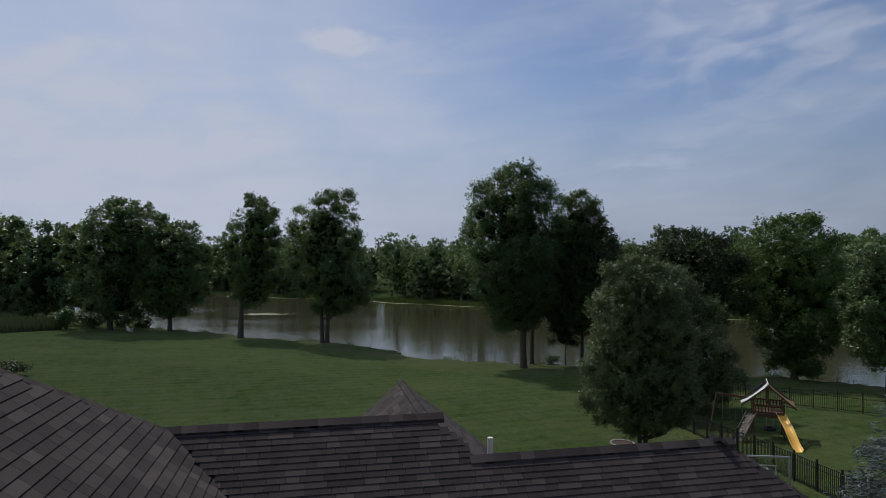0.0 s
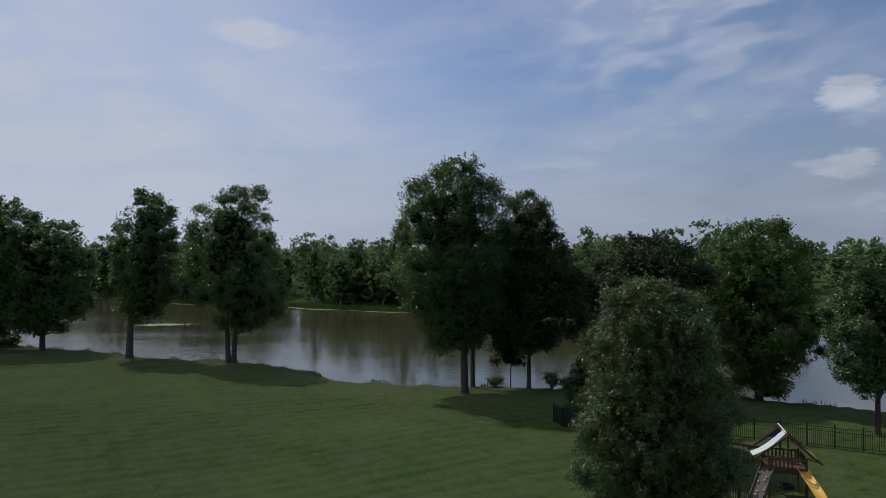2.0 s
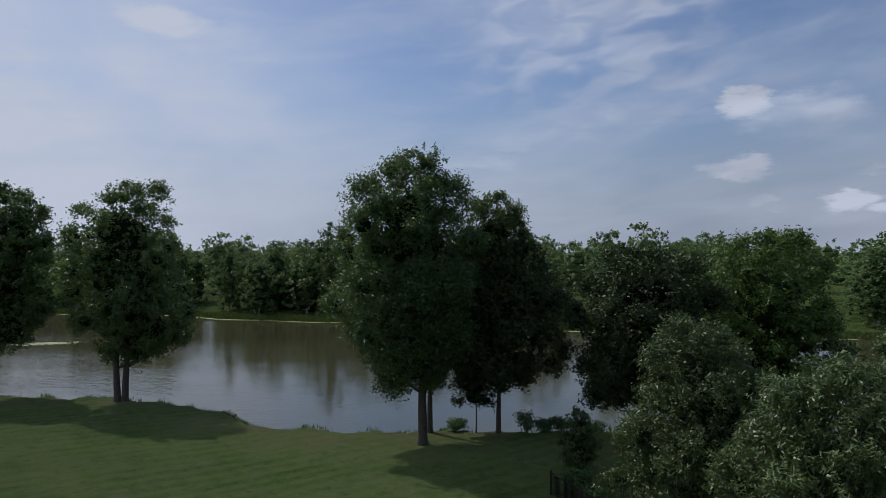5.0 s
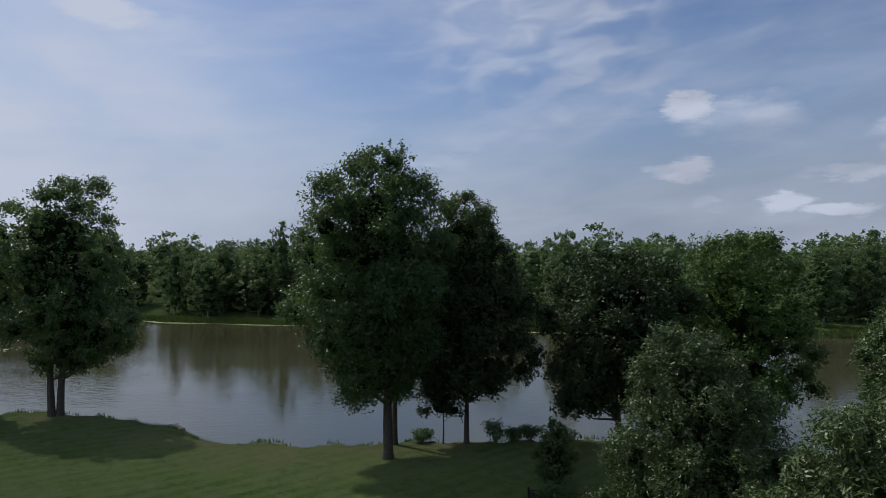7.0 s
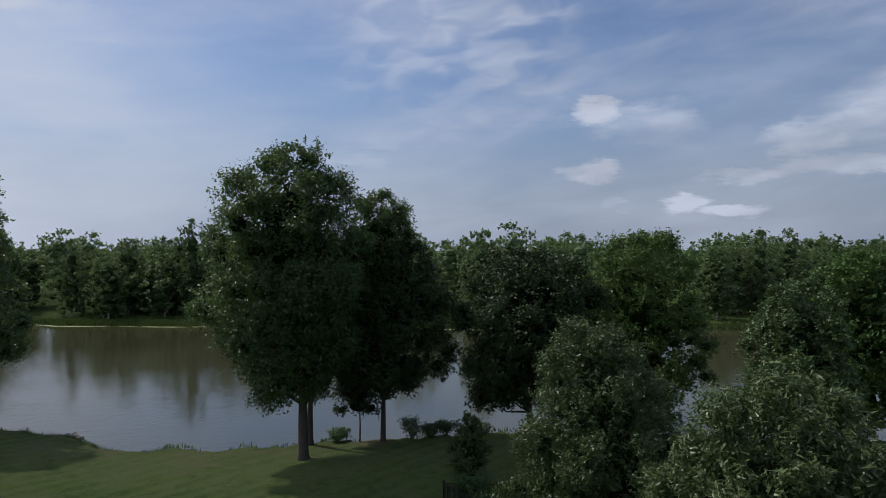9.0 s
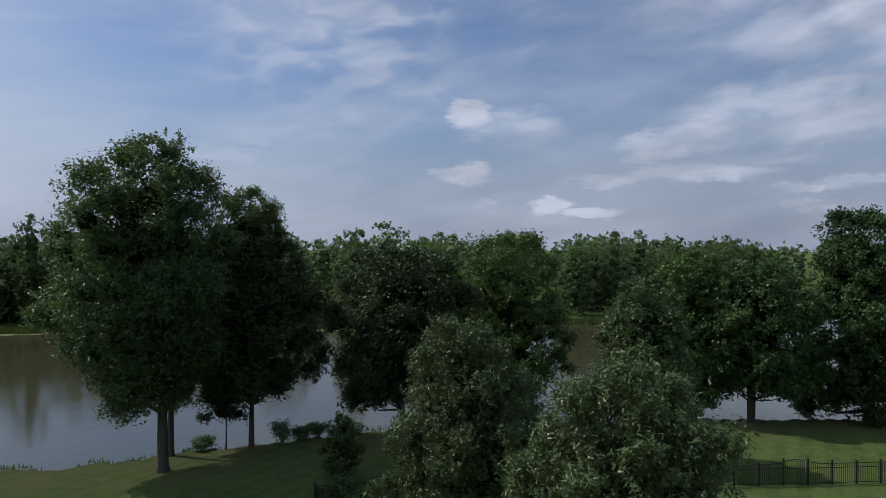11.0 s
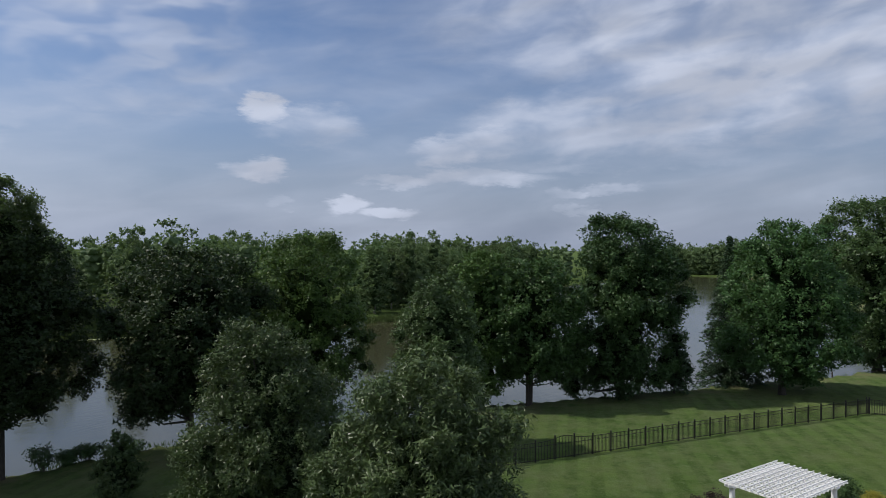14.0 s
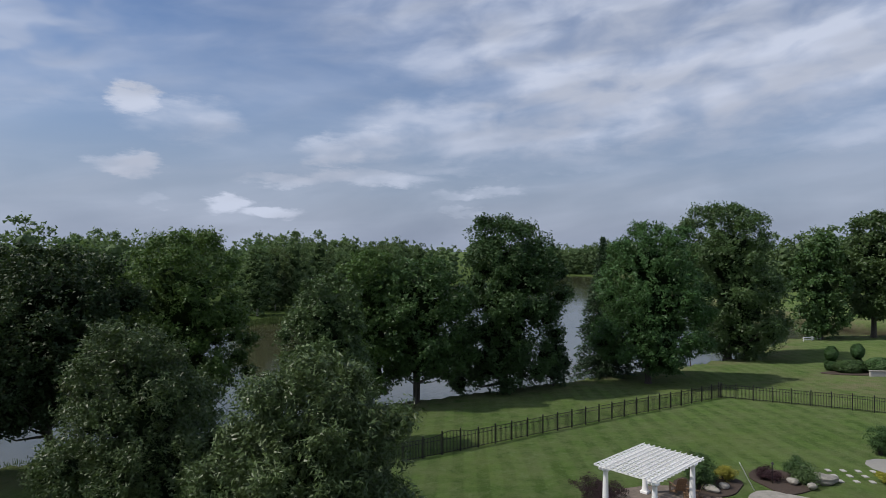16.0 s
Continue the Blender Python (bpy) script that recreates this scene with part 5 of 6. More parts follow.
# ---- pergola ----
def pergola():
    gz = ground_z(29.6, 25.3)
    p = thing("pergola", pose(29.6, 25.3, gz, 0, 0, -23.7), "white vinyl pergola with round columns over a patio", "pergola")
    L, W, H = 3.85, 2.55, 2.20
    for sx in (-1, 1):
        for sy in (-1, 1):
            bm = bmesh.new()
            add_rod(bm, (0, 0, 0.22), (0, 0, H - 0.14), 0.155, 0.12, 20)
            c = part("column", bm, M_WHITE, p)
            c.location = (sx * L / 2, sy * W / 2, 0)
            bm = bmesh.new()
            add_box(bm, (0.40, 0.40, 0.14), pose(0, 0, 0.05), 0.015)
            add_rod(bm, (0, 0, 0.11), (0, 0, 0.23), 0.19, 0.165, 20)
            part("plinth", bm, M_WHITE, c)
            bm = bmesh.new()
            add_rod(bm, (0, 0, H - 0.16), (0, 0, H - 0.10), 0.13, 0.17, 20)
            add_box(bm, (0.36, 0.36, 0.07), pose(0, 0, H - 0.065), 0.012)
            part("capital", bm, M_WHITE, c)

    def board(name, a, b, h, t, notch=True):
        """A plank on edge with cut ends."""
        a, b = Vector(a), Vector(b)
        d = (b - a)
        ln = d.length
        bm = bmesh.new()
        prof = [(0, 0.35 * h), (0, h), (ln, h), (ln, 0.35 * h), (ln - 0.09, 0.10 * h), (ln - 0.16, 0), (0.16, 0), (0.09, 0.10 * h)]
        face = bm.faces.new([bm.verts.new((x - ln / 2, -t / 2, z)) for x, z in prof])
        ext = bmesh.ops.extrude_face_region(bm, geom=[face])
        bmesh.ops.translate(bm, vec=(0, t, 0), verts=[e for e in ext["geom"] if isinstance(e, bmesh.types.BMVert)])
        bmesh.ops.recalc_face_normals(bm, faces=bm.faces)
        o = part(name, bm, M_WHITE, p)
        o.location = (a + b) / 2
        o.rotation_euler = (0, 0, math.atan2(d.y, d.x))

    z = H - 0.03
    for sy in (-1, 1):
        for off in (-0.09, 0.09):
            board("beam", (-L / 2 - 0.45, sy * W / 2 + off, z), (L / 2 + 0.45, sy * W / 2 + off, z), 0.17, 0.045)
    n = 14
    for k in range(n):
        x = -L / 2 - 0.36 + (L + 0.72) * k / (n - 1)
        board("rafter", (x, -W / 2 - 0.42, z + 0.15), (x, W / 2 + 0.42, z + 0.15), 0.10, 0.040)
    n = 12
    for k in range(n):
        y = -W / 2 - 0.32 + (W + 0.64) * k / (n - 1)
        board("purlin", (-L / 2 - 0.52, y, z + 0.24), (L / 2 + 0.52, y, z + 0.24), 0.05, 0.034)


pergola()


# ---- play set ----
def play_set():
    gz = ground_z(18.9, 36.4) - 0.02
    p = thing("play_set", pose(18.95, 36.4, gz, 0, 0, -24.3), "wooden play set with a yellow slide and a white canopy", "play set")

    def box(name, size, at, m=M_WOOD, rot=(0, 0, 0), bev=0.008, par=None):
        bm = bmesh.new()
        add_box(bm, size, pose(0, 0, 0, *rot), bev)
        o = part(name, bm, m, par or p)
        o.location = at
        return o

    for sx in (-1, 1):
        for sy in (-1, 1):
            box("post", (0.10, 0.10, 2.15), (sx * 0.78, sy * 0.78, 1.07))
    for k in range(10):
        box("deck_board", (1.62, 0.145, 0.035), (0, -0.72 + 0.16 * k, 1.48))
    for sy in (-1, 1):
        box("deck_joist", (1.7, 0.05, 0.14), (0, sy * 0.80, 1.40))
        box("rail", (1.62, 0.04, 0.09), (0, sy * 0.82, 2.02))
        box("rail", (1.62, 0.04, 0.09), (0, sy * 0.82, 1.60))
        for k in range(9):
            if sy < 0 and k > 5:
                continue
            box("baluster", (0.07, 0.025, 0.52), (-0.68 + 0.17 * k, sy * 0.85, 1.80))
    for k in range(7):
        box("baluster", (0.025, 0.07, 0.52), (0.85, -0.2 + 0.15 * k, 1.80))
    box("rail", (0.04, 1.62, 0.09), (0.82, 0, 2.02))
    # canopy: two slopes over a wooden frame
    for sy in (-1, 1):
        box("gable_post", (0.08, 0.08, 1.1), (0, sy * 0.80, 2.62))
        for sx in (-1, 1):
            ang = math.degrees(math.atan2(1.2, 1.42))
            box("roof_beam", (1.9, 0.05, 0.09), (sx * 0.70, sy * 0.80, 2.50), M_WOOD, (0, sx * ang, 0))
    box("ridge_beam", (0.06, 1.8, 0.10), (0, 0.1, 3.03))
    box("ridge_pole", (0.05, 1.7, 0.05), (0, 0.35, 3.17), M_PVC)

    def slope(sx, m, name, y0=-0.45, y1=0.80):
        bm = bmesh.new()
        n = 8
        rows = []
        for k in range(n + 1):
            u = k / n
            x, z = sx * (0.02 + 1.40 * u), 3.12 - 1.16 * u - 0.13 * math.sin(math.pi * u)
            rows.append([bm.verts.new((x, y, z + 0.02 * math.sin(5 * y + u * 4))) for y in np.linspace(y0 - 0.10 * u, y1 + 0.18 * u, 7)])
        for r0, r1 in zip(rows[:-1], rows[1:]):
            for k in range(6):
                bm.faces.new((r0[k], r0[k + 1], r1[k + 1], r1[k]))
        bmesh.ops.recalc_face_normals(bm, faces=bm.faces)
        bmesh.ops.solidify(bm, geom=bm.faces[:], thickness=0.012)
        return part(name, bm, m, p)

    slope(-1, M_TARP, "canopy", -0.40, 0.12)
    tagged(slope(1, M_WOOD_TAN, "roof_panel"), "tan wooden roof slope")
    bm = bmesh.new()
    face = bm.faces.new([bm.verts.new(v) for v in ((-0.75, 0.86, 2.55), (0, 0.86, 3.2), (0.1, 0.86, 2.55))])
    bmesh.ops.solidify(bm, geom=[face], thickness=0.02)
    part("banner", bm, M_TARP_BLUE, p, "blue cloth end panel")
    # slide: a trough with raised sides, a hump and a flat run-out
    bm = bmesh.new()
    a, b = Vector((0.60, -0.82, 1.52)), Vector((1.30, -3.2, 0.20))
    ax = Vector((b.x - a.x, b.y - a.y, 0)).normalized()
    side = Vector((-ax.y, ax.x, 0))
    length = (b - a).to_2d().length
    sect = [(-0.26, 0.15), (-0.24, 0.17), (-0.21, 0.14), (-0.18, 0.03), (-0.09, 0.0), (0.09, 0.0), (0.18, 0.03), (0.21, 0.14), (0.24, 0.17), (0.26, 0.15)]
    rows = []
    for k in range(25):
        u = k / 24
        drop = (a.z - b.z) * (0.5 - 0.5 * math.cos(math.pi * min(1, u * 1.04))) * 0.35 + (a.z - b.z) * u * 0.65 + 0.05 * math.sin(u * 9)
        z = a.z - drop
        rows.append([bm.verts.new(a.xy.to_3d() + ax * length * u + side * s + Vector((0, 0, z + h))) for s, h in sect])
    for r0, r1 in zip(rows[:-1], rows[1:]):
        for k in range(len(sect) - 1):
            bm.faces.new((r0[k], r0[k + 1], r1[k + 1], r1[k]))
    bmesh.ops.recalc_face_normals(bm, faces=bm.faces)
    bmesh.ops.solidify(bm, geom=bm.faces[:], thickness=0.015)
    for f in bm.faces:
        f.smooth = True
    part("slide", bm, M_SLIDE, p, "glossy yellow plastic slide")
    # climbing wall with holds
    ang = math.degrees(math.atan2(1.48, 1.35))
    wall = box("climbing_wall", (2.0, 0.56, 0.04), (-1.25, -1.25, 0.74), M_WOOD_GREY, (0, -ang, 54))
    rng = random.Random(3)
    for k in range(11):
        bm = bmesh.new()
        bmesh.ops.create_icosphere(bm, subdivisions=1, radius=0.07, matrix=pose(0, 0, 0) @ Matrix.Diagonal((1, 1, 0.55, 1)))
        u, v = -0.85 + 0.155 * k, rng.uniform(-0.24, 0.24)
        o = part("hold", bm, M_STONE, wall, "pale moulded climbing hold" if k == 0 else "")
        o.matrix_local = pose(0, 0, 0, 0, -ang, 54) @ pose(u, v, 0.04)
    for sy in (-0.30, 0.30):
        box("wall_rail", (2.1, 0.05, 0.12), (-1.25 - 0.81 * sy, -1.25 + 0.59 * sy, 0.80), M_WOOD_GREY, (0, -ang, 54))
    # swing beam with an A-frame
    box("swing_beam", (2.3, 0.09, 0.14), (-1.75, 0.95, 2.05), M_WOOD, (0, 0, -18))
    for s in (-1, 1):
        bm = bmesh.new()
        add_rod(bm, (-2.75, 1.27, 2.1), (-3.1, 1.27 + s * 1.0, -0.1), 0.055, 0.055, 6)
        part("leg", bm, M_WOOD, p)
    for k, x in enumerate((-2.2, -1.5)):
        bm = bmesh.new()
        for s in (-0.2, 0.2):
            add_rod(bm, (x + s, 0.95, 2.0), (x + s, 0.95, 0.55), 0.008, 0.008, 5)
        sw = part("swing", bm, M_METAL, p, "hanging swing on thin chains")
        bm = bmesh.new()
        add_box(bm, (0.46, 0.17, 0.03), pose(x, 0.95, 0.55), 0.01)
        part("seat", bm, M_RUBBER, sw)
    bm = bmesh.new()
    for s in (-0.18, 0.18):
        add_rod(bm, (0.1 + s, 0, 1.42), (0.1 + s, 0, 0.55), 0.008, 0.008, 5)
    ty = part("tyre_swing", bm, M_METAL, p, "black tyre swing under the deck")
    V, F = [], []
    for k in range(18):
        for j in range(8):
            t, q = 2 * math.pi * k / 18, 2 * math.pi * j / 8
            V.append((0.1 + (0.27 + 0.10 * math.cos(q)) * math.cos(t), (0.27 + 0.10 * math.cos(q)) * math.sin(t), 0.50 + 0.09 * math.sin(q)))
            F.append((k * 8 + j, k * 8 + (j + 1) % 8, ((k + 1) % 18) * 8 + (j + 1) % 8, ((k + 1) % 18) * 8 + j))
    raw("tyre", V, F, M_RUBBER, ty, True)
    # telescope-like arms and steering post at the corner
    for k, (x, y, z, r) in enumerate(((1.15, -0.5, 2.1, 25), (1.2, -0.1, 1.85, 15))):
        box("side_step", (0.62, 0.09, 0.04), (x, y, z), M_WOOD_GREY, (0, r, 0))


play_set()


# ---- things by the house and on the lawn ----
def basketball_hoop():
    x, y = 9.85, 19.0
    gz = ground_z(x, y)
    h = thing("basketball_hoop", pose(x, y, gz, 0, 0, -6), "basketball hoop with a clear framed backboard on a pole", "basketball hoop")
    top = 7.55 - gz
    bm = bmesh.new()
    add_box(bm, (0.12, 0.12, top - 0.55), pose(0, -0.55, (top - 0.55) / 2), 0.01)
    part("pole", bm, M_METAL, h)
    bm = bmesh.new()
    add_rod(bm, (0, -0.55, top - 0.70), (0, -0.03, top - 0.35), 0.04)
    add_rod(bm, (0, -0.55, top - 1.1), (0, -0.03, top - 0.85), 0.04)
    part("arm", bm, M_METAL, h)
    bm = bmesh.new()
    add_box(bm, (1.30, 0.012, 0.86), pose(0, 0, top - 0.45), 0.0)
    part("backboard", bm, M_GLASS_DARK, h, "clear acrylic board")
    bm = bmesh.new()
    for a, b in (((-0.67, 0, top), (0.67, 0, top)), ((-0.67, 0, top - 0.9), (0.67, 0, top - 0.9)), ((-0.67, 0, top), (-0.67, 0, top - 0.9)), ((0.67, 0, top), (0.67, 0, top - 0.9))):
        a, b = Vector(a), Vector(b)
        add_box(bm, (abs(b.x - a.x) + 0.05, 0.05, abs(b.z - a.z) + 0.05), Matrix.Translation((a + b) / 2), 0.006)
    part("board_frame", bm, M_METAL, h)
    bm = bmesh.new()
    for a, b in (((-0.27, top - 0.28), (0.27, top - 0.28)), ((-0.27, top - 0.68), (0.27, top - 0.68)), ((-0.27, top - 0.28), (-0.27, top - 0.68)), ((0.27, top - 0.28), (0.27, top - 0.68))):
        add_box(bm, (abs(b[0] - a[0]) + 0.04, 0.006, abs(b[1] - a[1]) + 0.04), pose((a[0] + b[0]) / 2, 0.012, (a[1] + b[1]) / 2))
    part("target_square", bm, M_WHITE, h)
    V, F = [], []
    for k in range(20):
        for j in range(5):
            t, q = 2 * math.pi * k / 20, 2 * math.pi * j / 5
            V.append(((0.23 + 0.01 * math.cos(q)) * math.cos(t), 0.38 + (0.23 + 0.01 * math.cos(q)) * math.sin(t), top - 0.72 + 0.01 * math.sin(q)))
            F.append((k * 5 + j, k * 5 + (j + 1) % 5, ((k + 1) % 20) * 5 + (j + 1) % 5, ((k + 1) % 20) * 5 + j))
    raw("rim", V, F, M_RIM, h, True)


basketball_hoop()


def stone_mesh(name, size, seed, m):
    rng = np.random.default_rng(seed)
    bm = bmesh.new()
    bmesh.ops.create_icosphere(bm, subdivisions=2, radius=0.5)
    ph = rng.uniform(0, 6, 3)
    for v in bm.verts:
        k = 1 + 0.14 * math.sin(5 * v.co.x + ph[0]) + 0.12 * math.sin(6 * v.co.y + ph[1]) + 0.1 * math.sin(7 * v.co.z + ph[2])
        v.co = Vector((v.co.x * size[0] * k, v.co.y * size[1] * k, max(-0.45, v.co.z) * size[2] * k))
    me = bpy.data.meshes.new(name)
    bm.to_mesh(me)
    bm.free()
    me.materials.append(m)
    return me


def edging_ring():
    r = thing("edging_ring", pose(10.05, 34.95, ground_z(10.05, 34.95)), "ring of pale edging stones in the lawn", "edging")
    me = stone_mesh("stone", (0.24, 0.16, 0.14), 4, M_STONE)
    for k in range(17):
        o = new("stone", me)
        o.parent = r
        t = 2 * math.pi * k / 17
        o.matrix_local = pose(0.62 * math.cos(t), 0.62 * math.sin(t), 0.03, 0, 0, math.degrees(t) + 90)
    bm = bmesh.new()
    bmesh.ops.create_cone(bm, cap_ends=True, segments=24, radius1=0.6, radius2=0.5, depth=0.05, matrix=pose(0, 0, 0.02))
    part("soil", bm, M_MULCH, r)


edging_ring()


def garden_chair(x, y, rz, m, label, group=""):
    """A slatted garden chair with a sloped back and wide arms."""
    c = thing("garden_chair", pose(x, y, ground_z(x, y), 0, 0, rz), label, "chair", group)

    def box(name, size, at, rot=(0, 0, 0)):
        bm = bmesh.new()
        add_box(bm, size, pose(0, 0, 0, *rot), 0.006)
        o = part(name, bm, m, c)
        o.location = at
    for s in (-0.29, 0.29):
        box("leg", (0.04, 0.09, 0.56), (s, -0.28, 0.28))
        box("back_leg", (0.04, 0.80, 0.09), (s, 0.10, 0.20), (14, 0, 0))
        box("armrest", (0.13, 0.72, 0.03), (s * 1.12, 0.02, 0.57))
    for k in range(5):
        box("seat_slat", (0.56, 0.085, 0.02), (0, -0.28 + 0.105 * k, 0.36 - 0.025 * k))
    for k in range(5):
        box("back_slat", (0.095, 0.022, 0.86 - 0.05 * abs(k - 2)), (-0.22 + 0.11 * k, 0.36, 0.62), (-22, 0, 0))


garden_chair(-49.0, 97.5, 160, M_WHITE, "white wooden garden chair under the oaks")
garden_chair(32.4, 24.1, 120, M_WOOD_TAN, "tan wooden garden chair on the patio", "patio chairs")
garden_chair(31.3, 23.4, 170, M_WOOD_TAN, "tan wooden garden chair on the patio", "patio chairs")


def stump(x, y):
    s = thing("post_stump", pose(x, y, ground_z(x, y)), "short dark wooden post at the water", "post")
    V, F = [], []
    tube([(0, 0, -0.2), (0, 0, 0.5), (0.03, 0, 0.85)], [0.12, 0.11, 0.09], 9, V, F)
    raw("shaft", V, F, M_BARK, s)
    bm = bmesh.new()
    bmesh.ops.create_cone(bm, cap_ends=True, segments=9, radius1=0.095, radius2=0.07, depth=0.05, matrix=pose(0.03, 0, 0.87))
    part("cap", bm, M_WOOD_GREY, s)


stump(-34.7, 100.4)


# ---- garden by the pergola ----
def flat_sheet(name, label, pts, m, category, up=0.02, kind="structure"):
    """A paved or planted surface that follows the ground."""
    bm = bmesh.new()
    face = bm.faces.new([bm.verts.new((x, y, 0)) for x, y in pts])
    bmesh.ops.triangulate(bm, faces=[face])
    bmesh.ops.subdivide_edges(bm, edges=bm.edges[:], cuts=4, use_grid_fill=True)
    bmesh.ops.triangulate(bm, faces=bm.faces[:])
    z = heights(np.array([v.co.x for v in bm.verts]), np.array([v.co.y for v in bm.verts]))[0]
    for v, zz in zip(bm.verts, z):
        v.co.z = zz + up
    bmesh.ops.recalc_face_normals(bm, faces=bm.faces)
    if bm.faces[0].normal.z < 0:
        bmesh.ops.reverse_faces(bm, faces=bm.faces[:])
    bmesh.ops.solidify(bm, geom=bm.faces[:], thickness=0.06)
    return tagged(part(name, bm, m), label, category, kind=kind)


def outline(cx, cy, rx, ry, rot, n=26, wob=0.07):
    out = []
    for k in range(n):
        t = 2 * math.pi * k / n
        r = 1 + wob * math.sin(3 * t + cx) + wob * 0.6 * math.sin(5 * t + cy)
        u, v = rx * r * math.cos(t), ry * r * math.sin(t)
        c, s = math.cos(radians(rot)), math.sin(radians(rot))
        out.append((cx + u * c - v * s, cy + u * s + v * c))
    return out


flat_sheet("patio", "brown paved patio under the pergola", outline(29.4, 24.6, 4.3, 3.3, -24), M_PATIO, "patio", 0.05)
flat_sheet("patio", "pale stone terrace edge beside the garden beds", outline(31.2, 18.6, 3.2, 2.4, 8), M_STONE, "patio", 0.06)
flat_sheet("planting_bed", "dark mulch bed with shrubs and rocks", outline(36.4, 18.9, 2.1, 1.5, 10), M_MULCH, "bed", 0.07)
flat_sheet("planting_bed", "dark mulch bed behind the pergola", outline(34.2, 22.6, 2.0, 1.6, -30), M_MULCH, "bed", 0.07)
flat_sheet("planting_bed", "mulch bed with clipped hedges on the far lawn", outline(79.6, 5.9, 4.8, 2.0, -72), M_MULCH, "bed", 0.06)

shrub("burgundy_shrub", "rounded burgundy barberry shrub beside the patio", 29.7, 27.7, 1.3, 1.4, M_LEAF_RED, 51, 6000, 0.09)
shrub("yellow_shrub", "bright yellow-green rounded shrub in mulch", 35.2, 21.7, 0.95, 0.72, M_LEAF_YELLOW, 52, 3400, 0.08, group="garden shrubs")
shrub("yellow_shrub", "bright yellow-green rounded shrub beside the stepping stones", 37.7, 13.6, 0.85, 0.75, M_LEAF_YELLOW, 53, 3400, 0.08, group="garden shrubs")
shrub("rose_bush", "leafy dark bush with pale flowers behind the pergola", 33.6, 23.2, 1.9, 1.05, M_LEAF_MAPLE, 54, 4200, 0.11, group="garden shrubs")
shrub("rose_bush", "low dark bush beside the patio", 34.9, 22.9, 0.9, 0.8, M_LEAF_MAPLE, 55, 2400, 0.10, group="garden shrubs")
shrub("flower_bush", "green bush with reddish buds among rocks", 37.3, 18.0, 1.25, 0.85, M_LEAF_MAPLE, 56, 3200, 0.10, group="garden shrubs")
shrub("burgundy_shrub", "low dark red shrub in the bed", 36.5, 19.6, 0.65, 0.85, M_LEAF_RED, 57, 2600, 0.09, group="garden shrubs")
shrub("grass_clump", "spiky pale ornamental grass between rocks", 36.2, 17.7, 0.95, 0.55, M_LEAF_WILLOW, 58, 1500, 0.26, 0.12, group="garden shrubs")
shrub("flower_bush", "tall garden shrub at the edge of the lawn", 44.0, 12.6, 1.9, 1.0, M_LEAF_MAPLE, 59, 3000, 0.12, group="garden shrubs")


def rock(x, y, size, seed):
    t = tagged(new("garden_rock", stone_mesh("garden_rock", size, seed, M_STONE)), "rounded grey boulder in the garden bed", "rock", "garden rocks")
    t.matrix_world = pose(x, y, ground_z(x, y) + 0.05 + 0.42 * size[2], 0, 0, seed * 40)


for k, (x, y, a, b, c) in enumerate(((35.9, 18.4, 0.7, 0.5, 0.42), (36.6, 17.0, 1.5, 0.9, 0.5), (36.9, 16.5, 1.2, 0.7, 0.4), (35.4, 17.5, 0.6, 0.5, 0.35), (37.4, 16.9, 0.6, 0.5, 0.4), (33.2, 22.4, 0.8, 0.6, 0.4), (33.9, 21.8, 0.6, 0.5, 0.35))):
    rock(x, y, (a, b, c), k + 1)


def bank_stone(x, y, size, seed):
    t = tagged(new("bank_stone", stone_mesh("bank_stone", size, seed, M_STONE)), "dark wet stone at the edge of the river", "rock", "bank stones")
    t.matrix_world = pose(x, y, max(0.0, ground_z(x, y)) + 0.25 * size[2], 0, 0, seed * 47)


_rng = random.Random(8)
for k in range(46):
    u = k / 45
    x = -19.0 + 13.2 * u
    y = 92.4 - 4.4 * min(1, (x + 18) / 7) if x < -11 else 88.0 - 5.2 * (x + 11) / 5
    s = _rng.uniform(0.25, 0.6) * (1.5 if u > 0.85 else 1.0)
    bank_stone(x + _rng.uniform(-0.3, 0.3), y - 0.3 + _rng.uniform(-0.35, 0.35), (s * 1.3, s, s * 0.7), 300 + k)

for k in range(12):
    x, y = 37.4 + 0.95 * (k % 3) + 0.2 * (k // 3), 15.9 - 0.78 * (k // 3) + 0.15 * (k % 3)
    bm = bmesh.new()
    add_box(bm, (0.36, 0.26, 0.06), None, 0.015)
    o = tagged(part("stepping_stone", bm, M_SLAB), "pale square stepping stone set in the lawn", "paving", "stepping stones")
    o.matrix_world = pose(x, y, ground_z(x, y) + 0.03, 0, 0, 17 + 9 * math.sin(k * 3.1))


def leaning_pole():
    z = ground_z(34.4, 20.3)
    bm = bmesh.new()
    add_rod(bm, (34.4, 20.3, z - 0.15), (33.7, 21.1, 5.0), 0.022, 0.018, 8)
    o = tagged(new("garden_pole"), "thin white pole leaning over the lawn", "pole")
    o.location = (34.4, 20.3, z)
    s = part("shaft", bm, M_WHITE, o)
    s.matrix_parent_inverse = Matrix.Translation((-34.4, -20.3, -z))
    bm = bmesh.new()
    bmesh.ops.create_uvsphere(bm, u_segments=8, v_segments=6, radius=0.04, matrix=pose(33.7, 21.1, 5.0))
    k = part("knob", bm, M_WHITE, o)
    k.matrix_parent_inverse = Matrix.Translation((-34.4, -20.3, -z))


leaning_pole()


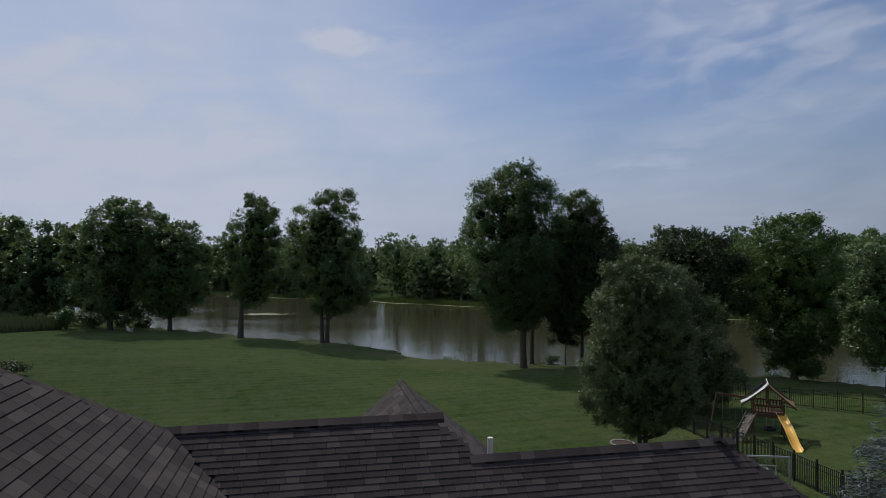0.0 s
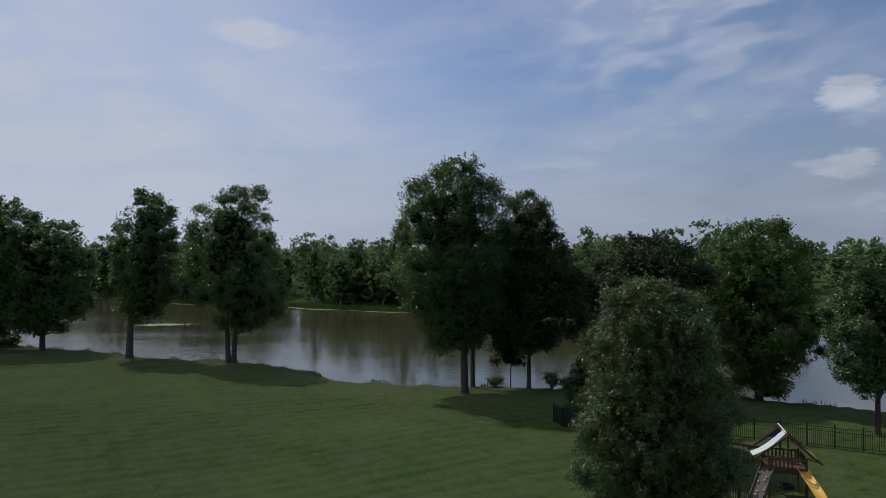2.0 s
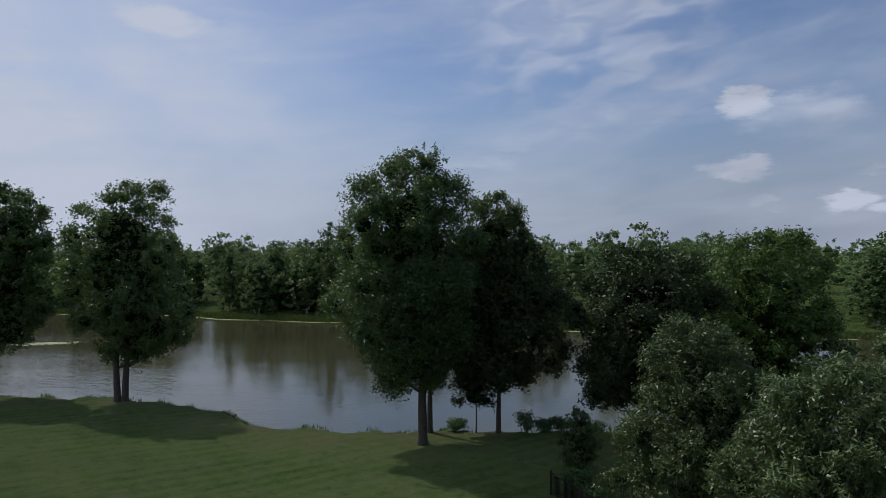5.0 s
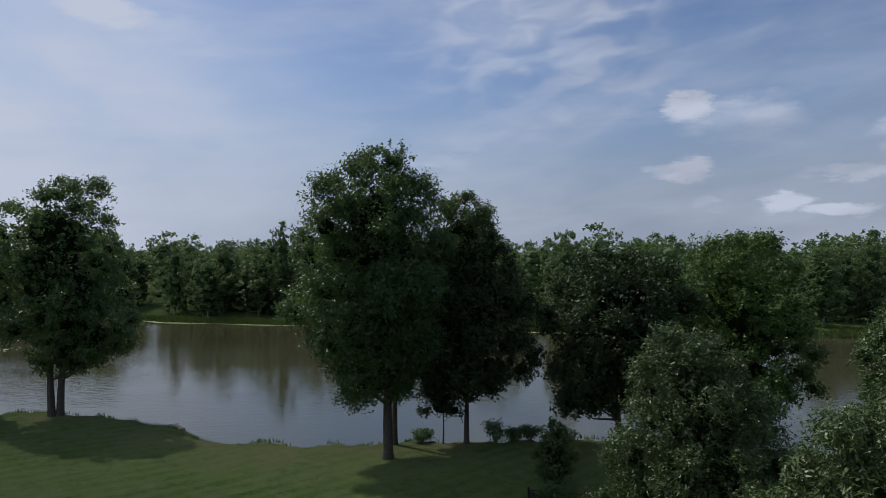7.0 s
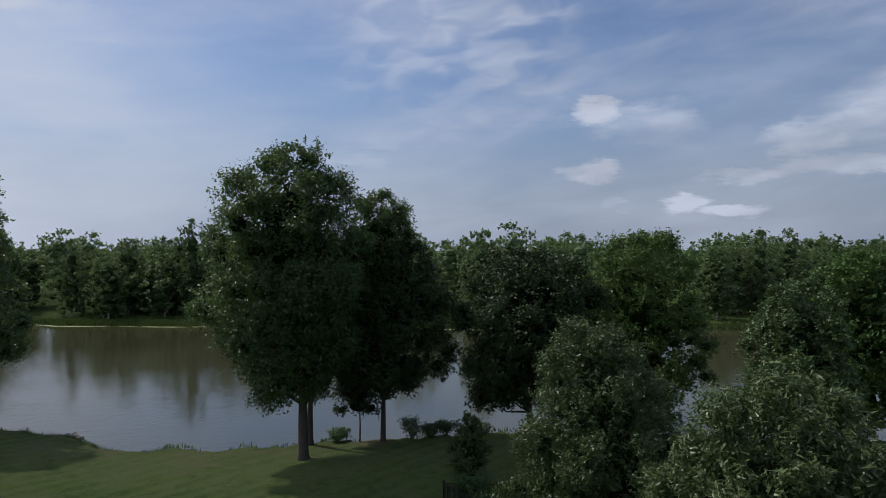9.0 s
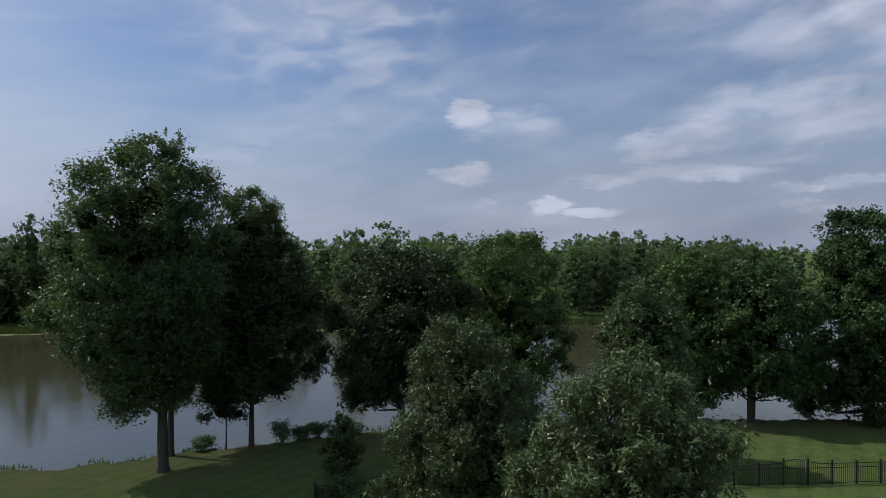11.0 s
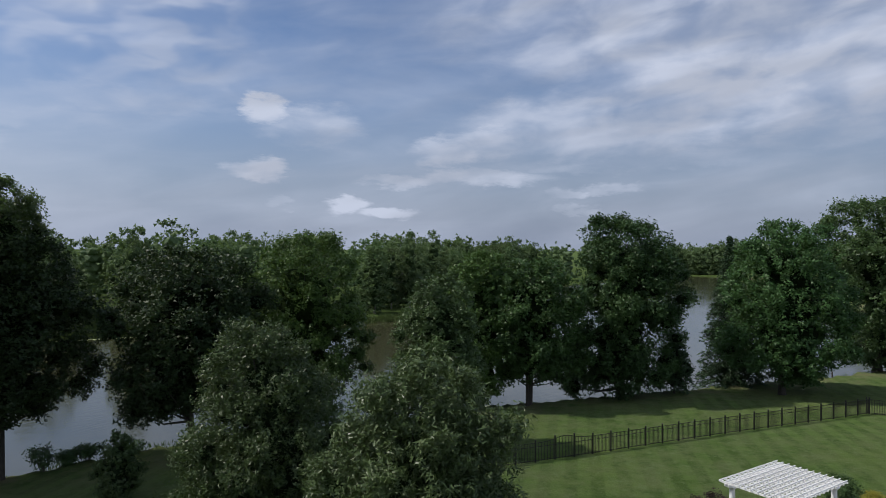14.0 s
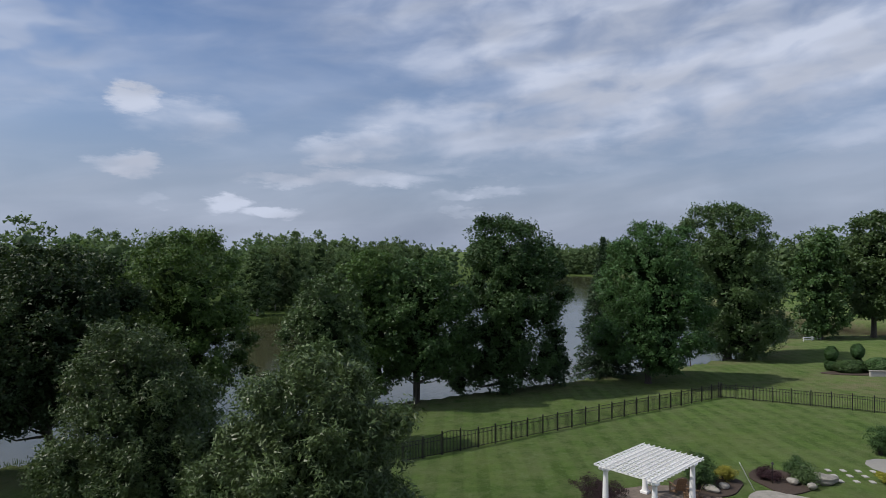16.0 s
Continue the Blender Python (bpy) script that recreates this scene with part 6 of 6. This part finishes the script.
def garden_lamp(x, y):
    t = thing("garden_lamp", pose(x, y, ground_z(x, y)), "dark metal garden stake lamp", "lamp")
    bm = bmesh.new()
    add_rod(bm, (0, 0, -0.1), (0, 0, 1.15), 0.02)
    part("stake", bm, M_FENCE, t)
    bm = bmesh.new()
    add_rod(bm, (0, 0, 1.12), (0, 0, 1.25), 0.10, 0.02, 12)
    part("hood", bm, M_FENCE, t)


garden_lamp(35.6, 19.4)


def parasol(x, y):
    z = ground_z(x, y)
    t = thing("parasol", pose(x, y, z), "open grey garden parasol on a pole", "parasol")
    bm = bmesh.new()
    bmesh.ops.create_cone(bm, cap_ends=True, segments=12, radius1=1.35, radius2=0.05, depth=0.34, matrix=pose(0, 0, 1.95))
    part("canopy", bm, M_CANVAS, t)
    bm = bmesh.new()
    add_rod(bm, (0, 0, 0), (0, 0, 2.1), 0.035)
    part("pole", bm, M_METAL, t)
    bm = bmesh.new()
    add_rod(bm, (0, 0, 0), (0, 0, 0.12), 0.3, 0.26, 16)
    part("base", bm, M_STONE, t)


parasol(34.6, 14.0)


# ---- things on the far lawn ----
def clipped(name, parent, at, radius, seed):
    """A tightly clipped body of foliage: a close inner mass in painted shade colour with small leaves all over it."""
    rng = np.random.default_rng(seed)
    n = 4200
    d = rng.normal(size=(n, 3))
    d /= np.linalg.norm(d, axis=1)[:, None]
    bumps = 1 + 0.04 * np.sin(5 * d[:, :1] + seed) + 0.04 * np.sin(6 * d[:, 1:2] + 4 * d[:, 2:])
    c = np.array(at) + d * np.array(radius) * bumps * rng.uniform(0.95, 1.04, (n, 1))
    t = np.cross(d, rng.normal(size=(n, 3)))
    t /= np.linalg.norm(t, axis=1)[:, None]
    b = np.cross(d, t) + d * 0.5
    L = 0.10 * rng.uniform(0.7, 1.3, (n, 1))
    V = np.stack([c - t * L, c + b * L, c + t * L], 1).reshape(-1, 3)
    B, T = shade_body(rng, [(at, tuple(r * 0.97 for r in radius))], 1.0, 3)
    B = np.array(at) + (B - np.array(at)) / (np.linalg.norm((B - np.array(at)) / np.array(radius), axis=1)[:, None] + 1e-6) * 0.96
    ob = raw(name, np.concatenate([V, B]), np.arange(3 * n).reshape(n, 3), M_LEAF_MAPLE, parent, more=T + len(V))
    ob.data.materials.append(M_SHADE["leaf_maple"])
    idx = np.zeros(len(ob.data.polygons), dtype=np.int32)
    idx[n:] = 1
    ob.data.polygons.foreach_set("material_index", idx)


def topiary(x, y, h):
    t = thing("topiary", pose(x, y, ground_z(x, y)), "clipped topiary with a round head on a stem", "topiary", "clipped shrubs")
    V, F = [], []
    tube([(0, 0, -0.1), (0, 0, h * 0.6)], [0.08, 0.06], 7, V, F)
    raw("stem", V, F, M_BARK, t)
    for name, z, r in (("lower_ball", 0.6, 0.66), ("head", h - 0.78, 0.66)):
        clipped(name, t, (0, 0, z), (r, r, r * (1.25 if name == "head" else 0.95)), int(x * 10))


topiary(80.6, 9.4, 2.7)
topiary(81.8, 6.6, 2.9)
def hedge(label, x, y, size, seed):
    t = thing("clipped_hedge", pose(x, y, ground_z(x, y), 0, 0, -72), label, "hedge", "clipped shrubs")
    clipped("foliage", t, (0, 0, size[2] * 0.75), size, seed)
    V, F = [], []
    for k in range(5):
        tube([(size[0] * (k - 2) * 0.25, 0, -0.1), (size[0] * (k - 2) * 0.3, 0, size[2] * 0.8)], [0.04, 0.02], 5, V, F)
    raw("stems", V, F, M_BARK, t)


hedge("low clipped green hedge on the far lawn", 79.4, 7.8, (1.7, 1.1, 0.78), 71)
hedge("rounded clipped green hedge on the far lawn", 80.2, 4.6, (1.9, 1.2, 0.95), 72)


def low_wall(x, y, ln, rz, h, label):
    t = thing("garden_wall", pose(x, y, ground_z(x, y), 0, 0, rz), label, "wall")
    bm = bmesh.new()
    add_box(bm, (ln, 0.3, h + 0.2), pose(0, 0, h / 2 - 0.1), 0.03)
    part("wall_body", bm, M_SLAB, t)
    bm = bmesh.new()
    add_box(bm, (ln + 0.1, 0.4, 0.08), pose(0, 0, h + 0.04), 0.02)
    part("coping", bm, M_STONE, t)


low_wall(77.6, 4.6, 3.8, -72, 0.5, "low pale stone wall before clipped hedges")


def white_rail(x0, y0, x1, y1):
    a, b = Vector((x0, y0, 0)), Vector((x1, y1, 0))
    ln = (b - a).length
    t = thing("white_railing", pose(x0, y0, ground_z(x0, y0), 0, 0, math.degrees(math.atan2(y1 - y0, x1 - x0))), "low white railing by the water", "railing")
    n = int(ln / 1.6)
    for k in range(n + 1):
        bm = bmesh.new()
        z = ground_z(*(a + (b - a) * k / n).to_2d()) - ground_z(x0, y0)
        add_box(bm, (0.12, 0.12, 1.1), pose(ln * k / n, 0, 0.12 + z), 0.01)
        part("post", bm, M_WHITE, t)
    for z in (0.25, 0.55):
        bm = bmesh.new()
        add_box(bm, (ln, 0.07, 0.14), pose(ln / 2, 0, z), 0.01)
        part("rail", bm, M_WHITE, t)


white_rail(110.3, 8.4, 113.2, 5.6)


def dock(x, y, rz):
    t = thing("dock", pose(x, y, 0.55, 0, 0, rz), "small weathered wooden dock on posts at the bank", "dock")
    for k in range(14):
        bm = bmesh.new()
        add_box(bm, (0.19, 2.2, 0.05), pose(-1.4 + 0.21 * k, 0, 0.02), 0.005)
        part("plank", bm, M_WOOD_GREY, t)
    for sx in (-1.3, 1.3):
        for sy in (-1, 1):
            bm = bmesh.new()
            add_rod(bm, (sx, sy, -2.0), (sx, sy, 0.9), 0.08)
            part("pile", bm, M_WOOD_GREY, t)
    bm = bmesh.new()
    add_box(bm, (2.9, 0.1, 0.12), pose(0, -1.0, -0.06))
    add_box(bm, (2.9, 0.1, 0.12), pose(0, 1.0, -0.06))
    part("bearer", bm, M_WOOD_GREY, t)


dock(85.6, 24.2, 50)


# ---- vent, ridge caps and shingles of the roof ----
def vent_pipe():
    bm = bmesh.new()
    add_rod(bm, (0, 0, 0), (0, 0, 0.52), 0.048, 0.048, 16)
    v = part("vent_pipe", bm, M_PVC, house, "short white plastic vent pipe")
    v.location = (2.98, 10.17, 10.08)
    bm = bmesh.new()
    add_box(bm, (0.36, 0.36, 0.012), pose(0, 0, 0.10, 0, math.degrees(math.atan(PITCH)), 0))
    add_rod(bm, (0, 0, 0.08), (0, 0, 0.22), 0.085, 0.055, 14)
    part("flashing", bm, M_RUBBER, v)


vent_pipe()
SLOPE = math.hypot(1, PITCH)
EXPOSE = 0.084
# each slope: its height at a place, and the way down it in the plan
SLOPES = (
    (lambda x, y: 11.65 - PITCH * (7.72 - y), (0, -1)),
    (lambda x, y: 12.93 - PITCH * (x + 3.2), (1, 0)),
    (lambda x, y: 11.17 - PITCH * (1.77 - x), (-1, 0)),
    (lambda x, y: 11.17 - PITCH * (x - 1.77), (1, 0)),
    (lambda x, y: 12.93 - PITCH * (-3.2 - x), (-1, 0)),
)


def fits(plane, x, y, tol):
    return abs(plane(x, y) - float(roof_height(np.array(x), np.array(y)))) < tol


def shingles():
    rng = np.random.default_rng(17)
    bm = bmesh.new()
    add_box(bm, (1.0, 0.118, 0.026), None)
    unit = bpy.data.meshes.new("shingle")
    bm.to_mesh(unit)
    bm.free()
    unit.materials.append(M_SHINGLE)
    corner = np.array([v.co[:] for v in unit.vertices])
    quads = np.array([p.vertices[:] for p in unit.polygons])
    singles, V, F = [], [], []
    for plane, (dx, dy) in SLOPES:
        down = Vector((dx, dy, -PITCH)) / SLOPE
        along = Vector((-dy, dx, 0))
        nrm = along.cross(down)
        if nrm.z < 0:
            along, nrm = -along, -nrm
        turn = Matrix((along, down, nrm)).transposed().to_4x4() @ pose(0, 0, 0, 5.0, 0, 0)
        back = dx == -1 and plane(0, 0) > 14
        for course in range(0, 280):
            step = course * (EXPOSE if dy else 0.12) / SLOPE
            lo, hi = (-10.4, 10.4) if dy else (-6.0, 12.3)
            s = lo + rng.uniform(0, 0.3)
            while s < hi:
                w = rng.uniform(0.13, 0.30)
                c = s + w / 2
                s += w
                if dy:
                    y = (7.74 - step) if dy < 0 else (6.12 + step)
                    x = c
                else:
                    x0 = {1: -3.2, -1: 1.8}[dx] if not back else -3.2
                    x, y = x0 + dx * step, c
                if not fits(plane, x, y, 0.004) or plane(x, y) < EAVE + 0.05:
                    continue
                bits = [(0.0, w)]
                ux, uy = abs(dy), abs(dx)
                if not (fits(plane, x - ux * w / 2, y - uy * w / 2, 0.03) and fits(plane, x + ux * w / 2, y + uy * w / 2, 0.03)):
                    bits = [(w * (k - 6) / 13, w / 13) for k in range(13)]       # cut at hips and valleys
                for off, wide in bits:
                    xb, yb = x + ux * off, y + uy * off
                    if len(bits) > 1 and not fits(plane, xb, yb, 0.012):
                        continue
                    at = Vector((xb, yb, plane(xb, yb))) + nrm * 0.008
                    m = Matrix.Translation(at) @ turn @ Matrix.Diagonal((wide - 0.004 * (len(bits) == 1), 1 if dy else 1.36, 1, 1))
                    near = -1.7 < x < 5.6 and 6.9 < y < 7.75 and dy == -1 and len(bits) == 1
                    if near and len(singles) < 290:
                        singles.append(m)
                    else:
                        r = np.array(m.to_3x3()) @ corner.T
                        V.append(r.T + np.array(m.translation))
    for m in singles:
        o = new("shingle", unit)
        o.parent = roof
        o.matrix_local = m
    V = np.array(V)
    n = len(V)
    F = (np.arange(n)[:, None, None] * 8 + quads[None]).reshape(-1, 4)
    tagged(raw("shingle_field", V.reshape(-1, 3), F, M_SHINGLE, roof), kind="stuff")


shingles()


def ridge_caps():
    """Overlapping bent shingles along ridges and hips."""
    def cap_mesh(slope):
        bm = bmesh.new()
        prof = [(-0.08, -0.08 * slope), (0, 0.0), (0.08, -0.08 * slope), (0.08, -0.08 * slope - 0.05), (0, -0.05), (-0.08, -0.08 * slope - 0.05)]
        f = bm.faces.new([bm.verts.new((x, -0.14, z)) for x, z in prof])
        e = bmesh.ops.extrude_face_region(bm, geom=[f])
        bmesh.ops.translate(bm, vec=(0, 0.28, 0), verts=[v for v in e["geom"] if isinstance(v, bmesh.types.BMVert)])
        bmesh.ops.recalc_face_normals(bm, faces=bm.faces)
        me = bpy.data.meshes.new("ridge_cap")
        bm.to_mesh(me)
        bm.free()
        me.materials.append(M_SHINGLE)
        return me
    flat, hip = cap_mesh(PITCH), cap_mesh(PITCH * 0.707)
    for a, b, me, up in (((-1.6, 7.72, 11.65), (1.5, 7.72, 11.65), flat, 0.055), ((2.0, 7.22, 11.25), (5.27, 7.22, 11.25), flat, 0.05), ((1.77, 12.2, 11.17), (1.77, 8.3, 11.17), flat, 0.05),
                     ((5.27, 7.24, 11.25), (9.6, 2.91, 7.786), hip, 0.026), ((-3.2, 6.12, 12.93), (-1.6, 7.72, 11.65), hip, 0.026),
                     ((-3.2, 6.12, 12.93), (-3.2, -5.8, 12.93), flat, 0.045), ((5.27, 7.24, 11.25), (9.6, 11.57, 7.786), hip, 0.026)):
        a, b = Vector(a), Vector(b)
        d = b - a
        n = max(2, int(d.length / 0.17))
        rot = d.to_track_quat("Y", "Z").to_matrix().to_4x4()
        for k in range(n + 1):
            o = new("ridge_cap", me)
            o.parent = roof
            o.matrix_local = Matrix.Translation(a + d * k / n + Vector((0, 0, up))) @ rot @ pose(0, 0, 0, 1.2, 0, 0)


ridge_caps()
